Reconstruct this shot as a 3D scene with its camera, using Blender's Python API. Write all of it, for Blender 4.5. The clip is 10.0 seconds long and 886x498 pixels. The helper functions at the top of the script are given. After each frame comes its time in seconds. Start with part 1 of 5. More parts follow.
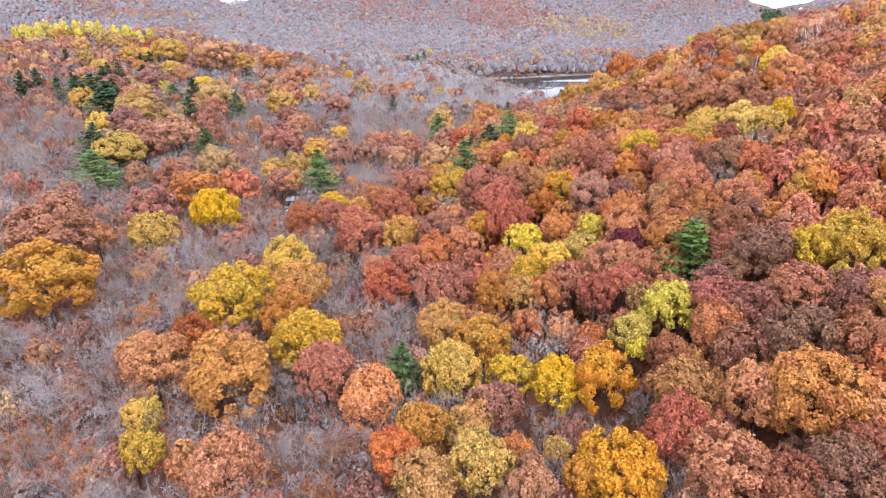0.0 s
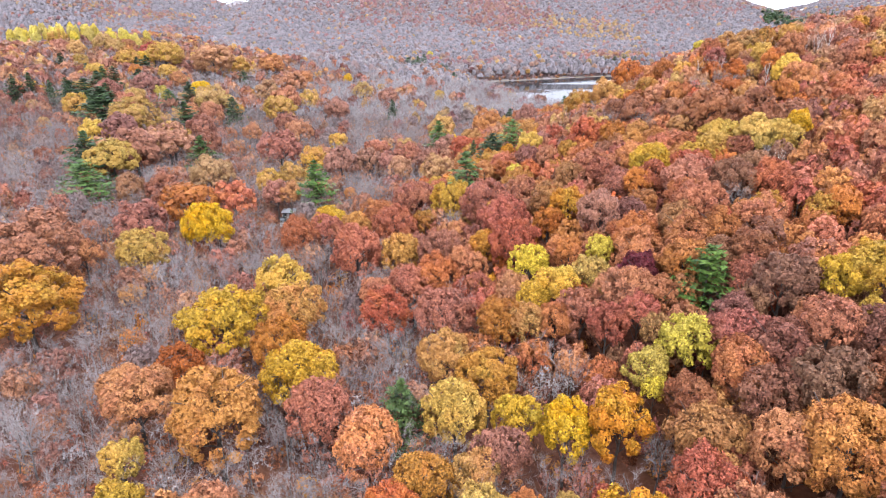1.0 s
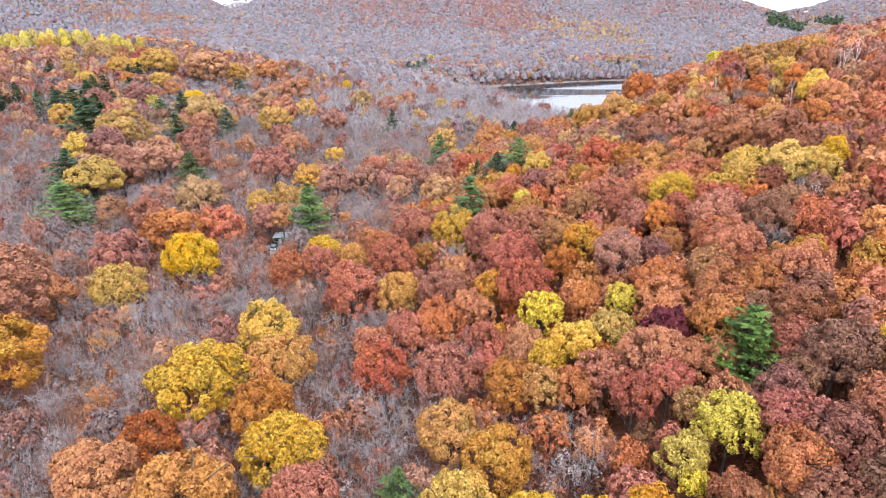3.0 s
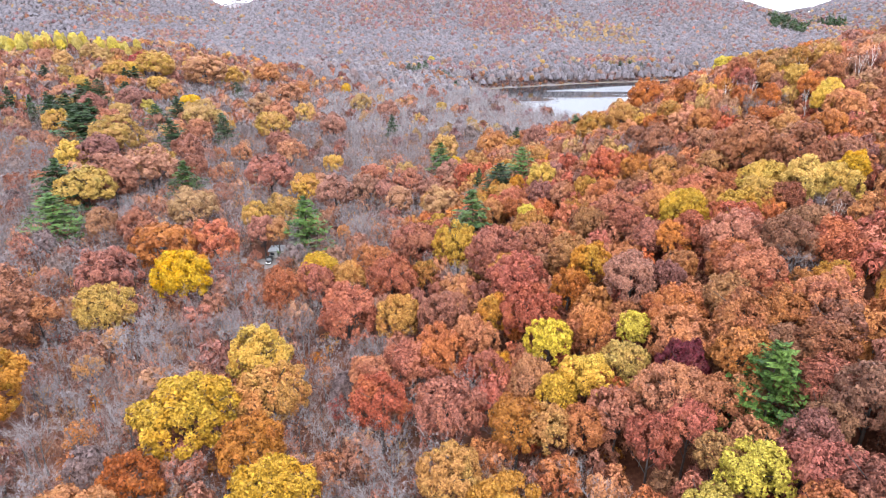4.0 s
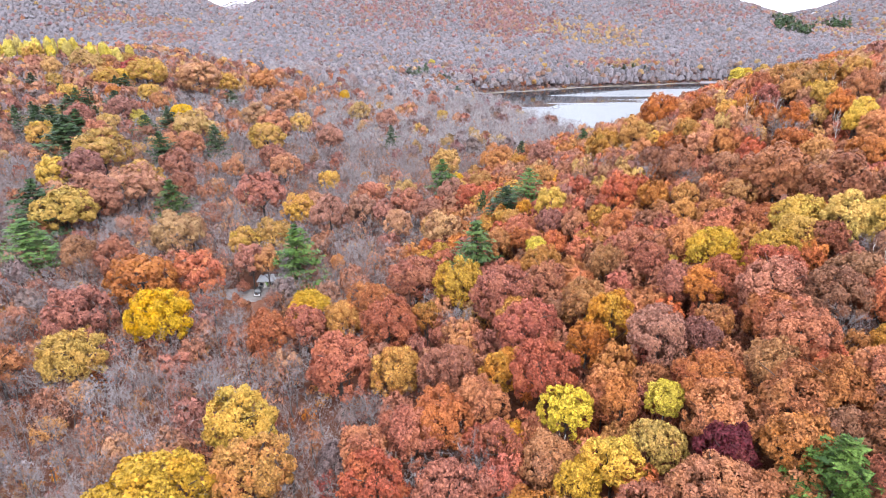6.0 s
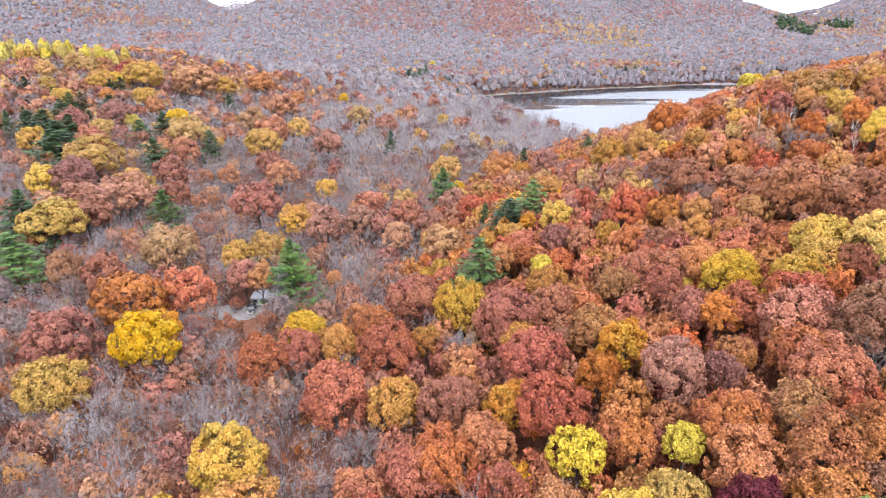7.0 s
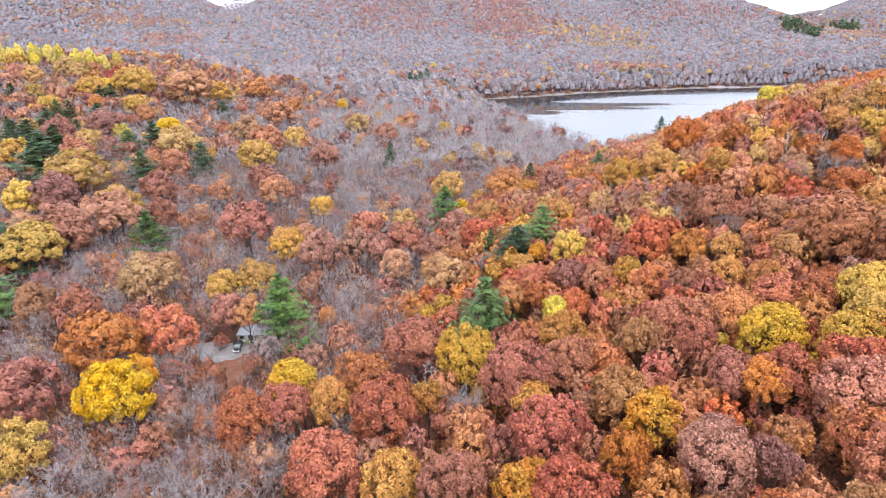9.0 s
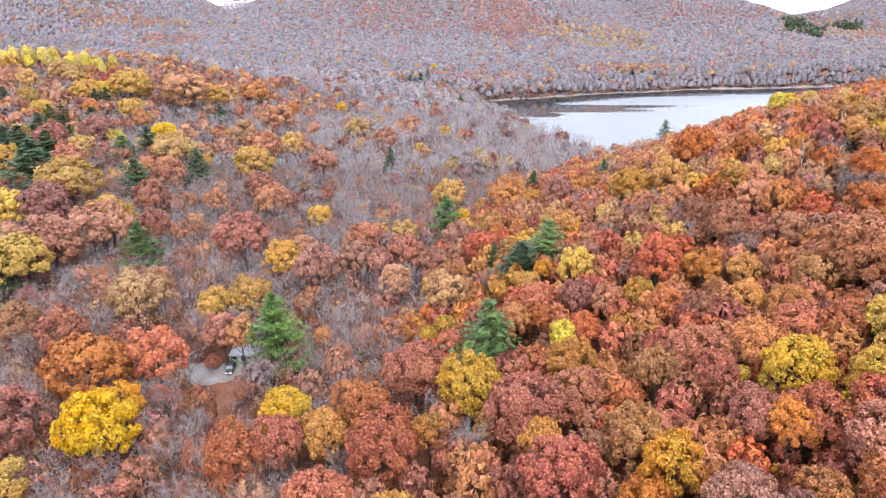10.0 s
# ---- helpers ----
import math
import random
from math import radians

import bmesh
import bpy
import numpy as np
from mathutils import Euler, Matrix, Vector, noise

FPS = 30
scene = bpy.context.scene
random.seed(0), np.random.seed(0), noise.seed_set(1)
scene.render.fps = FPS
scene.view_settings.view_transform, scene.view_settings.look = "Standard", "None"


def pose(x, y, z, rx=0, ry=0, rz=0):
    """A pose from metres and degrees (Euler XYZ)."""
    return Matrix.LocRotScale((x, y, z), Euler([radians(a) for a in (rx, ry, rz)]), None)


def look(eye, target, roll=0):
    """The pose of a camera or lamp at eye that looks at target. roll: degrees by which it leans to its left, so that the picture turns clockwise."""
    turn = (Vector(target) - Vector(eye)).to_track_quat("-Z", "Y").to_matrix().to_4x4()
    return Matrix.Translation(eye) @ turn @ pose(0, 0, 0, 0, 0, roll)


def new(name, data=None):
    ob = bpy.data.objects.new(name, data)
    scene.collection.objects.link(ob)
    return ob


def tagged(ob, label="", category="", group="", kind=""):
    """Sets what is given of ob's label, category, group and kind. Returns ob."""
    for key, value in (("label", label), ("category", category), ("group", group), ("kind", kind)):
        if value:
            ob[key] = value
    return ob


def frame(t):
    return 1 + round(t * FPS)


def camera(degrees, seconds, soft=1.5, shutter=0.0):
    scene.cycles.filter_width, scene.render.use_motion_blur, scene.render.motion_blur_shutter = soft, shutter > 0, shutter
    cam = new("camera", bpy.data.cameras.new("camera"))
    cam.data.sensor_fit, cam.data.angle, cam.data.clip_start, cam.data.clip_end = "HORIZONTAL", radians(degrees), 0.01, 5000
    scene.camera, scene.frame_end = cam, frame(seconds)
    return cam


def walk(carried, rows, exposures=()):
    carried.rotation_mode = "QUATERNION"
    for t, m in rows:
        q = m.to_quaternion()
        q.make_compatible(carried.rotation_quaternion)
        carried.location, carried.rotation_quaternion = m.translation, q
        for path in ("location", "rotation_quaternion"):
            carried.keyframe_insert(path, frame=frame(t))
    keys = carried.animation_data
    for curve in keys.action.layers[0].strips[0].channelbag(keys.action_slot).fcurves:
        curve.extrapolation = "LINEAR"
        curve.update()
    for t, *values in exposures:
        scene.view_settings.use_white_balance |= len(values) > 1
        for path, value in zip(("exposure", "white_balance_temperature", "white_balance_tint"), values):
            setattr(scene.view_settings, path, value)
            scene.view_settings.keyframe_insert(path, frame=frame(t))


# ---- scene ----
cam = camera(73.7, 10.0, soft=0.65)
METRES, EYE, TILT, LEAN, TURN = 70.0, 70.0, -20.5, 0.0, 0.0
ROWS = [
    (0.0, 0.0, 0.0, 0.0, 0.0, 0.0, -0.0),
    (0.5, -0.0018, 0.0543, 0.0377, 0.0, 0.01, -0.02),
    (1.0, -0.0041, 0.1075, 0.0757, 0.02, 0.03, -0.02),
    (1.5, -0.0062, 0.1601, 0.1129, 0.03, 0.04, -0.04),
    (2.0, -0.0081, 0.209, 0.1479, 0.05, 0.06, -0.05),
    (2.5, -0.0099, 0.261, 0.1851, 0.06, 0.06, -0.05),
    (4.0, -0.0141, 0.4184, 0.2964, 0.13, 0.05, -0.05),
    (4.5, -0.0156, 0.4708, 0.3336, 0.15, 0.04, -0.03),
    (5.0, -0.0175, 0.5235, 0.3707, 0.16, 0.03, -0.03),
    (5.5, -0.019, 0.5769, 0.4071, 0.17, 0.05, -0.05),
    (7.0, -0.0247, 0.7392, 0.5179, 0.19, 0.01, -0.09),
    (7.5, -0.0266, 0.7936, 0.554, 0.22, -0.0, -0.12),
    (8.0, -0.0289, 0.8476, 0.5909, 0.23, -0.03, -0.14),
    (8.5, -0.0313, 0.9019, 0.6271, 0.24, -0.05, -0.16),
    (9.0, -0.0339, 0.956, 0.6633, 0.25, -0.08, -0.2),
    (9.5, -0.0369, 1.0097, 0.6997, 0.27, -0.1, -0.21),
    (10.0, -0.0387, 1.0647, 0.7353, 0.3, -0.13, -0.22),
]
walk(cam, [(t, pose(0, 0, EYE, TILT, LEAN, TURN) @ pose(METRES * x, METRES * y, METRES * z, 90 + pitch, roll, yaw)) for t, x, y, z, yaw, pitch, roll in ROWS])

# ---- world, sun, exposure ----
world = bpy.data.worlds.new("overcast_sky")
scene.world = world
world.use_nodes = True
wn, wl = world.node_tree.nodes, world.node_tree.links
wn.clear()
sky = wn.new("ShaderNodeTexSky")
sky.sky_type = "NISHITA"
sky.sun_disc = False
sky.sun_elevation, sky.sun_rotation = radians(48), radians(200)
sky.air_density, sky.dust_density, sky.ozone_density = 1.0, 6.0, 1.0
sky_part = wn.new("ShaderNodeBackground")
sky_part.inputs["Strength"].default_value = 0.15
cloud_part = wn.new("ShaderNodeBackground")
cloud_part.inputs["Color"].default_value = (0.90, 0.95, 1.13, 1)
cloud_part.inputs["Strength"].default_value = 4.5
both = wn.new("ShaderNodeAddShader")
wout = wn.new("ShaderNodeOutputWorld")
wl.new(sky.outputs["Color"], sky_part.inputs["Color"])
wl.new(sky_part.outputs[0], both.inputs[0])
wl.new(cloud_part.outputs[0], both.inputs[1])
wl.new(both.outputs[0], wout.inputs["Surface"])

sun = new("sun", bpy.data.lights.new("sun", "SUN"))
sun.data.energy, sun.data.angle, sun.data.color = 5.0, radians(20), (1.0, 0.97, 0.93)
# the brighter part of the cloud lies high behind the camera
sun.matrix_world = look((0, 0, 0), (-0.35, 0.55, -1.0))


# ---- materials ----
def material(name):
    m = bpy.data.materials.new(name)
    m.use_nodes = True
    m.node_tree.nodes.clear()
    return m, m.node_tree.nodes, m.node_tree.links


def value_noise(nodes, links, coord, scale, detail=3.0):
    n = nodes.new("ShaderNodeTexNoise")
    n.inputs["Scale"].default_value, n.inputs["Detail"].default_value = scale, detail
    links.new(coord, n.inputs["Vector"])
    return n.outputs["Fac"]


def ramp(nodes, links, fac, stops):
    r = nodes.new("ShaderNodeValToRGB")
    while len(r.color_ramp.elements) < len(stops):
        r.color_ramp.elements.new(0.5)
    for e, (p, c) in zip(r.color_ramp.elements, stops):
        e.position, e.color = p, (*c, 1)
    links.new(fac, r.inputs["Fac"])
    return r.outputs["Color"]


def mix_colour(nodes, links, fac, a, b, blend="MIX"):
    m = nodes.new("ShaderNodeMix")
    m.data_type, m.blend_type = "RGBA", blend
    for socket, v in ((m.inputs[0], fac), (m.inputs[6], a), (m.inputs[7], b)):
        if isinstance(v, (int, float)):
            socket.default_value = v
        elif isinstance(v, tuple):
            socket.default_value = (*v, 1)
        else:
            links.new(v, socket)
    return m.outputs[2]


def maths(nodes, links, op, a, b=0.0):
    m = nodes.new("ShaderNodeMath")
    m.operation = op
    for socket, v in zip(m.inputs, (a, b)):
        if isinstance(v, (int, float)):
            socket.default_value = v
        else:
            links.new(v, socket)
    return m.outputs[0]


def leaf_material(name, dark, light, accent, amount, through_light=0.24, grain=5.0, holes=0.24):
    """Leaves: each leaf spray varies between dark and light, patches of a crown turn to the accent, each tree has a tone."""
    m, n, l = material(name)
    geo, info = n.new("ShaderNodeNewGeometry"), n.new("ShaderNodeObjectInfo")
    tone = n.new("ShaderNodeAttribute")
    tone.attribute_name = "tone"
    own = maths(n, l, "FRACT", maths(n, l, "ADD", info.outputs["Random"], tone.outputs["Fac"]))
    leaf = mix_colour(n, l, geo.outputs["Random Per Island"], dark, light)
    patch = value_noise(n, l, geo.outputs["Position"], 0.22, 2.0)
    edge = maths(n, l, "ADD", patch, maths(n, l, "MULTIPLY", own, 0.22))
    cover = ramp(n, l, edge, [(0.62 - amount * 0.3, (0, 0, 0)), (0.80 - amount * 0.3, (1, 1, 1))])
    leaf = mix_colour(n, l, maths(n, l, "MULTIPLY", cover, 0.75), leaf, accent)
    hsv = n.new("ShaderNodeHueSaturation")
    l.new(leaf, hsv.inputs["Color"])
    l.new(maths(n, l, "ADD", maths(n, l, "MULTIPLY", own, 0.022), 0.494), hsv.inputs["Hue"])
    l.new(maths(n, l, "ADD", maths(n, l, "MULTIPLY", maths(n, l, "FRACT", maths(n, l, "MULTIPLY", own, 7.3)), 0.36), 0.73), hsv.inputs["Value"])
    l.new(maths(n, l, "ADD", maths(n, l, "MULTIPLY", maths(n, l, "FRACT", maths(n, l, "MULTIPLY", own, 3.7)), 0.18), 0.87), hsv.inputs["Saturation"])
    p = n.new("ShaderNodeBsdfPrincipled")
    p.inputs["Roughness"].default_value = 0.55
    p.inputs["Specular IOR Level"].default_value = 0.12
    # single leaves within a spray: own shade and own tilt
    cells = n.new("ShaderNodeTexVoronoi")
    cells.inputs["Scale"].default_value = grain
    l.new(geo.outputs["Position"], cells.inputs["Vector"])
    rgb = n.new("ShaderNodeSeparateColor")
    l.new(cells.outputs["Color"], rgb.inputs[0])
    shade = n.new("ShaderNodeHueSaturation")
    l.new(hsv.outputs[0], shade.inputs["Color"])
    l.new(maths(n, l, "ADD", maths(n, l, "MULTIPLY", rgb.outputs[0], 0.75), 0.62), shade.inputs["Value"])
    hsv = shade
    tilt, sub, total, unit_ = (n.new("ShaderNodeVectorMath") for _ in range(4))
    sub.operation, tilt.operation, total.operation, unit_.operation = "SUBTRACT", "SCALE", "ADD", "NORMALIZE"
    sub.inputs[1].default_value = (0.5, 0.5, 0.5)
    tilt.inputs["Scale"].default_value = 0.8
    l.new(cells.outputs["Color"], sub.inputs[0])
    l.new(sub.outputs[0], tilt.inputs[0])
    l.new(tilt.outputs[0], total.inputs[0])
    l.new(geo.outputs["Normal"], total.inputs[1])
    l.new(total.outputs[0], unit_.inputs[0])
    l.new(unit_.outputs[0], p.inputs["Normal"])
    tr = n.new("ShaderNodeBsdfTranslucent")
    l.new(hsv.outputs[0], p.inputs["Base Color"])
    l.new(hsv.outputs[0], tr.inputs["Color"])
    mx, out = n.new("ShaderNodeMixShader"), n.new("ShaderNodeOutputMaterial")
    mx.inputs[0].default_value = through_light
    l.new(p.outputs[0], mx.inputs[1])
    l.new(tr.outputs[0], mx.inputs[2])
    # gaps between the leaves
    gap, hole = n.new("ShaderNodeBsdfTransparent"), n.new("ShaderNodeMixShader")
    l.new(maths(n, l, "LESS_THAN", rgb.outputs[2], holes), hole.inputs[0])
    l.new(mx.outputs[0], hole.inputs[1])
    l.new(gap.outputs[0], hole.inputs[2])
    l.new(hole.outputs[0], out.inputs["Surface"])
    return m


def rough_material(name, stops, scale, fine, bump=0.3, rough=0.9, stretch=None):
    """Bark, soil, stone and paint: colour from coarse and fine noise, with relief."""
    m, n, l = material(name)
    geo, info = n.new("ShaderNodeNewGeometry"), n.new("ShaderNodeObjectInfo")
    coord = geo.outputs["Position"]
    if stretch:
        mp = n.new("ShaderNodeMapping")
        mp.inputs["Scale"].default_value = stretch
        l.new(coord, mp.inputs["Vector"])
        coord = mp.outputs[0]
    a, b = value_noise(n, l, coord, scale, 4.0), value_noise(n, l, coord, fine, 5.0)
    both_ = maths(n, l, "ADD", maths(n, l, "MULTIPLY", a, 0.6), maths(n, l, "MULTIPLY", b, 0.4))
    both_ = maths(n, l, "ADD", both_, maths(n, l, "MULTIPLY", maths(n, l, "SUBTRACT", info.outputs["Random"], 0.5), 0.12))
    c = ramp(n, l, both_, stops)
    p, out, bp = n.new("ShaderNodeBsdfPrincipled"), n.new("ShaderNodeOutputMaterial"), n.new("ShaderNodeBump")
    p.inputs["Roughness"].default_value = rough
    p.inputs["Specular IOR Level"].default_value = 0.25
    bp.inputs["Strength"].default_value = bump
    l.new(b, bp.inputs["Height"])
    l.new(bp.outputs[0], p.inputs["Normal"])
    l.new(c, p.inputs["Base Color"])
    l.new(p.outputs[0], out.inputs["Surface"])
    return m


LEAF = {
    "rust": leaf_material("leaves_rust", (0.142, 0.036, 0.019), (0.340, 0.086, 0.045), (0.334, 0.106, 0.039), 0.28),
    "brick": leaf_material("leaves_brick_red", (0.123, 0.035, 0.021), (0.295, 0.083, 0.050), (0.285, 0.087, 0.042), 0.22),
    "orange": leaf_material("leaves_orange", (0.127, 0.040, 0.013), (0.305, 0.096, 0.031), (0.315, 0.114, 0.030), 0.3),
    "ember": leaf_material("leaves_deep_orange", (0.118, 0.034, 0.010), (0.282, 0.082, 0.021), (0.290, 0.104, 0.022), 0.3),
    "gold": leaf_material("leaves_gold", (0.152, 0.072, 0.014), (0.366, 0.172, 0.033), (0.319, 0.111, 0.025), 0.25),
    "yellow": leaf_material("leaves_yellow", (0.178, 0.106, 0.014), (0.425, 0.252, 0.034), (0.379, 0.184, 0.018), 0.2),
    "lime": leaf_material("leaves_yellow_green", (0.199, 0.146, 0.008), (0.476, 0.351, 0.017), (0.309, 0.229, 0.015), 0.2),
    "salmon": leaf_material("leaves_salmon", (0.156, 0.049, 0.024), (0.374, 0.118, 0.056), (0.330, 0.105, 0.034), 0.3),
    "tan": leaf_material("leaves_tan", (0.143, 0.055, 0.024), (0.342, 0.134, 0.055), (0.285, 0.106, 0.031), 0.3),
    "maroon": leaf_material("leaves_maroon", (0.059, 0.007, 0.013), (0.110, 0.014, 0.024), (0.121, 0.025, 0.025), 0.2),
    "crimson": leaf_material("leaves_crimson", (0.129, 0.018, 0.013), (0.242, 0.035, 0.024), (0.212, 0.050, 0.025), 0.2),
    "brown": leaf_material("leaves_brown", (0.080, 0.028, 0.018), (0.185, 0.066, 0.038), (0.169, 0.069, 0.037), 0.25),
    "mauve": leaf_material("leaves_dusty_pink_brown", (0.102, 0.037, 0.026), (0.243, 0.090, 0.060), (0.223, 0.080, 0.045), 0.25),
    # pink-grey and red leaves greyed: distance haze is mixed into the colour
    "faded": leaf_material("leaves_hazed_pink_grey", (0.085, 0.060, 0.060), (0.155, 0.108, 0.107), (0.160, 0.104, 0.095), 0.25),
    "pale_red": leaf_material("leaves_hazed_red", (0.086, 0.038, 0.041), (0.168, 0.076, 0.080), (0.175, 0.092, 0.080), 0.2),
    "pale_yellow": leaf_material("leaves_pale_yellow", (0.25, 0.185, 0.035), (0.48, 0.37, 0.075), (0.42, 0.30, 0.05), 0.2),
    # hill rust and gold carry distance haze in their colour too
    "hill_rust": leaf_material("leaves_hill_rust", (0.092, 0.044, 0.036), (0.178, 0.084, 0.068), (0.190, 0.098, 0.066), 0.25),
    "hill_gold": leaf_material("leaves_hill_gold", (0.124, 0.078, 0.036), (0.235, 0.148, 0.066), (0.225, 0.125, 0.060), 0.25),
    # rust, red, orange and gold paled: distance haze put into the leaf colour
    "dusty_rust": leaf_material("leaves_hazy_rust", (0.128, 0.051, 0.034), (0.298, 0.118, 0.080), (0.300, 0.130, 0.075), 0.28),
    "dusty_red": leaf_material("leaves_hazy_red", (0.108, 0.041, 0.029), (0.252, 0.098, 0.068), (0.250, 0.102, 0.075), 0.22),
    "dusty_orange": leaf_material("leaves_hazy_orange", (0.152, 0.063, 0.028), (0.350, 0.148, 0.066), (0.330, 0.165, 0.062), 0.3),
    "dusty_gold": leaf_material("leaves_hazy_gold", (0.172, 0.098, 0.022), (0.405, 0.230, 0.052), (0.335, 0.160, 0.060), 0.25),
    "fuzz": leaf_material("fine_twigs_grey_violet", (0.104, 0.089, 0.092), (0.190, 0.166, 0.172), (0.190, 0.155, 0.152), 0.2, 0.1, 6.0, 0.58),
    # bare twig grey with the blue of distance haze mixed in
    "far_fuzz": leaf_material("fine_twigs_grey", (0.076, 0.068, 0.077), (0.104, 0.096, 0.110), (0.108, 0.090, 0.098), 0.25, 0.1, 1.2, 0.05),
    "pine": leaf_material("needles_green", (0.014, 0.032, 0.009), (0.066, 0.112, 0.024), (0.066, 0.105, 0.020), 0.2, 0.12, 6.0, 0.26),
    "spruce": leaf_material("needles_dark_green", (0.009, 0.022, 0.009), (0.037, 0.067, 0.022), (0.040, 0.068, 0.020), 0.15, 0.1, 6.0, 0.22),
}
BARK = rough_material("bark_grey_brown", [(0.3, (0.019, 0.015, 0.014)), (0.7, (0.066, 0.055, 0.051))], 1.5, 9.0, 0.5, 0.9, (3, 3, 0.6))
TWIG = rough_material("twigs_grey_brown", [(0.3, (0.096, 0.081, 0.081)), (0.7, (0.210, 0.187, 0.190))], 0.05, 0.6, 0.1, 0.85)
# paler twigs for the distance: haze is put into the colour
HAZY_TWIG = rough_material("twigs_hazy_grey", [(0.3, (0.112, 0.102, 0.108)), (0.7, (0.230, 0.214, 0.227))], 0.007, 0.12, 0.1, 0.85)
LIMB = rough_material("bark_grey", [(0.3, (0.041, 0.035, 0.034)), (0.7, (0.099, 0.091, 0.091))], 0.3, 4.0, 0.3, 0.9)
BIRCH = rough_material("bark_birch_white", [(0.3, (0.176, 0.154, 0.138)), (0.45, (0.374, 0.352, 0.330)), (0.8, (0.440, 0.424, 0.402))], 1.2, 6.0, 0.3, 0.8, (1, 1, 4))
DEAD = rough_material("bark_bleached", [(0.3, (0.165, 0.154, 0.149)), (0.7, (0.319, 0.308, 0.297))], 0.8, 5.0, 0.3, 0.85)
LITTER = rough_material("leaf_litter", [(0.28, (0.016, 0.006, 0.004)), (0.45, (0.050, 0.016, 0.009)), (0.58, (0.088, 0.034, 0.019)), (0.75, (0.110, 0.056, 0.034))], 0.12, 1.6, 0.6, 0.95)
# ground farther off: litter greyed to stand in for haze
DUFF = rough_material("leaf_litter_hazed", [(0.3, (0.040, 0.026, 0.024)), (0.5, (0.072, 0.050, 0.047)), (0.7, (0.105, 0.080, 0.080))], 0.05, 0.6, 0.6, 0.95)
# far hill ground paled to twig grey, haze painted into it
HAZED_GROUND = rough_material("far_ground_hazed", [(0.3, (0.092, 0.080, 0.084)), (0.5, (0.124, 0.110, 0.117)), (0.7, (0.150, 0.136, 0.147))], 0.012, 0.2, 0.8, 0.95)
SHORE = rough_material("shore_grass_dry", [(0.3, (0.077, 0.061, 0.044)), (0.7, (0.149, 0.127, 0.094))], 0.1, 1.2, 0.4, 0.95)


# ---- the lie of the land ----
def soft(u, k):
    return k * np.logaddexp(0, np.asarray(u, float) / k)


def step(u, a, b):
    s = np.clip((np.asarray(u, float) - a) / (b - a), 0, 1)
    return s * s * (3 - 2 * s)


def toe(y):
    """Where the slope on the east side meets the valley."""
    return -12 + 0.72 * soft(y - 325, 25) + 0.5 * soft(170 - y, 15)


def inside_lake(x, y):
    """Metres inside the shore; negative on land."""
    wob = 5 * np.sin(x / 31 + 1) + 4 * np.sin(y / 23) + 3 * np.sin((x + y) / 13)
    west = x - (40 + 0.2 * np.maximum(0, 830 - y))
    far = 876 + 0.62 * (x - 41) - 0.62 * 0.62 * soft(x - 260, 60) - y
    near = y - 486
    east = toe(y) + 40 + 0.5 * np.maximum(0, y - 600) - x
    return np.minimum(np.minimum(west, far), np.minimum(near, east)) + wob


def ground_height(x, y):
    x, y = np.asarray(x, float), np.asarray(y, float)
    u = x - toe(y)
    z = (0.37 * soft(u, 14) - 0.15 * soft(u - 110, 25) - 0.2 * soft(u - 420, 60)) * (1 - 0.78 * step(y, 285, 600))
    z = z - 4 * step(u, 45, 105) * (1 - step(y, 195, 255))
    z = z + 8.5 * step(u, 55, 130) * step(y, 225, 290) * (1 - step(y, 350, 470))
    z = z - 9 * np.exp(-((x + 85) / 75) ** 2 - ((y - 100) / 80) ** 2)
    z = z + 40 * np.exp(-((x + 335) / 175) ** 2 - ((y - 620) / 200) ** 2)
    z = z + 5 * step(y, 300, 460) + 13 * step(y, 560, 760) * step(-x, 0, 120) + 0.03 * soft(-x - 150, 40) * (1 - step(y, 700, 1000))
    west_hill = 232 * np.exp(-((x + 1050) / 545) ** 2 - ((y - 1950) / 560) ** 2)
    middle_hill = 190 * np.exp(-((x - 125) / 1040) ** 4 - ((y - 2100) / 600) ** 2)
    east_hill = 205 * np.exp(-((x - 1750) / 900) ** 2 - ((y - 1950) / 480) ** 2)
    back_hill = 178 * np.exp(-((x + 1080) / 800) ** 2 - ((y - 3500) / 600) ** 2)
    saddle = 1 - 0.21 * np.exp(-((x + 655) / 170) ** 2 - ((y - 2000) / 500) ** 2)
    hills = np.maximum(np.maximum(west_hill, middle_hill) * saddle, np.maximum(east_hill, back_hill))
    gully = 0.11 * hills * (np.sin(x / 95 + 0.6 * np.sin(y / 140)) * 0.6 + 0.5 * np.sin(x / 41 + y / 170 + 2))
    z = z + hills + gully * step(y, 1050, 1400)
    z = z + 0.7 * np.sin(x / 17 + 0.5 * np.sin(y / 13)) * np.sin(y / 21 + 1)
    d = inside_lake(x, y)
    return np.where(d > 0, -3 * step(d, 0, 14) + 0.25, 0.25 + (z - 0.25) * step(-d, 0, 45))


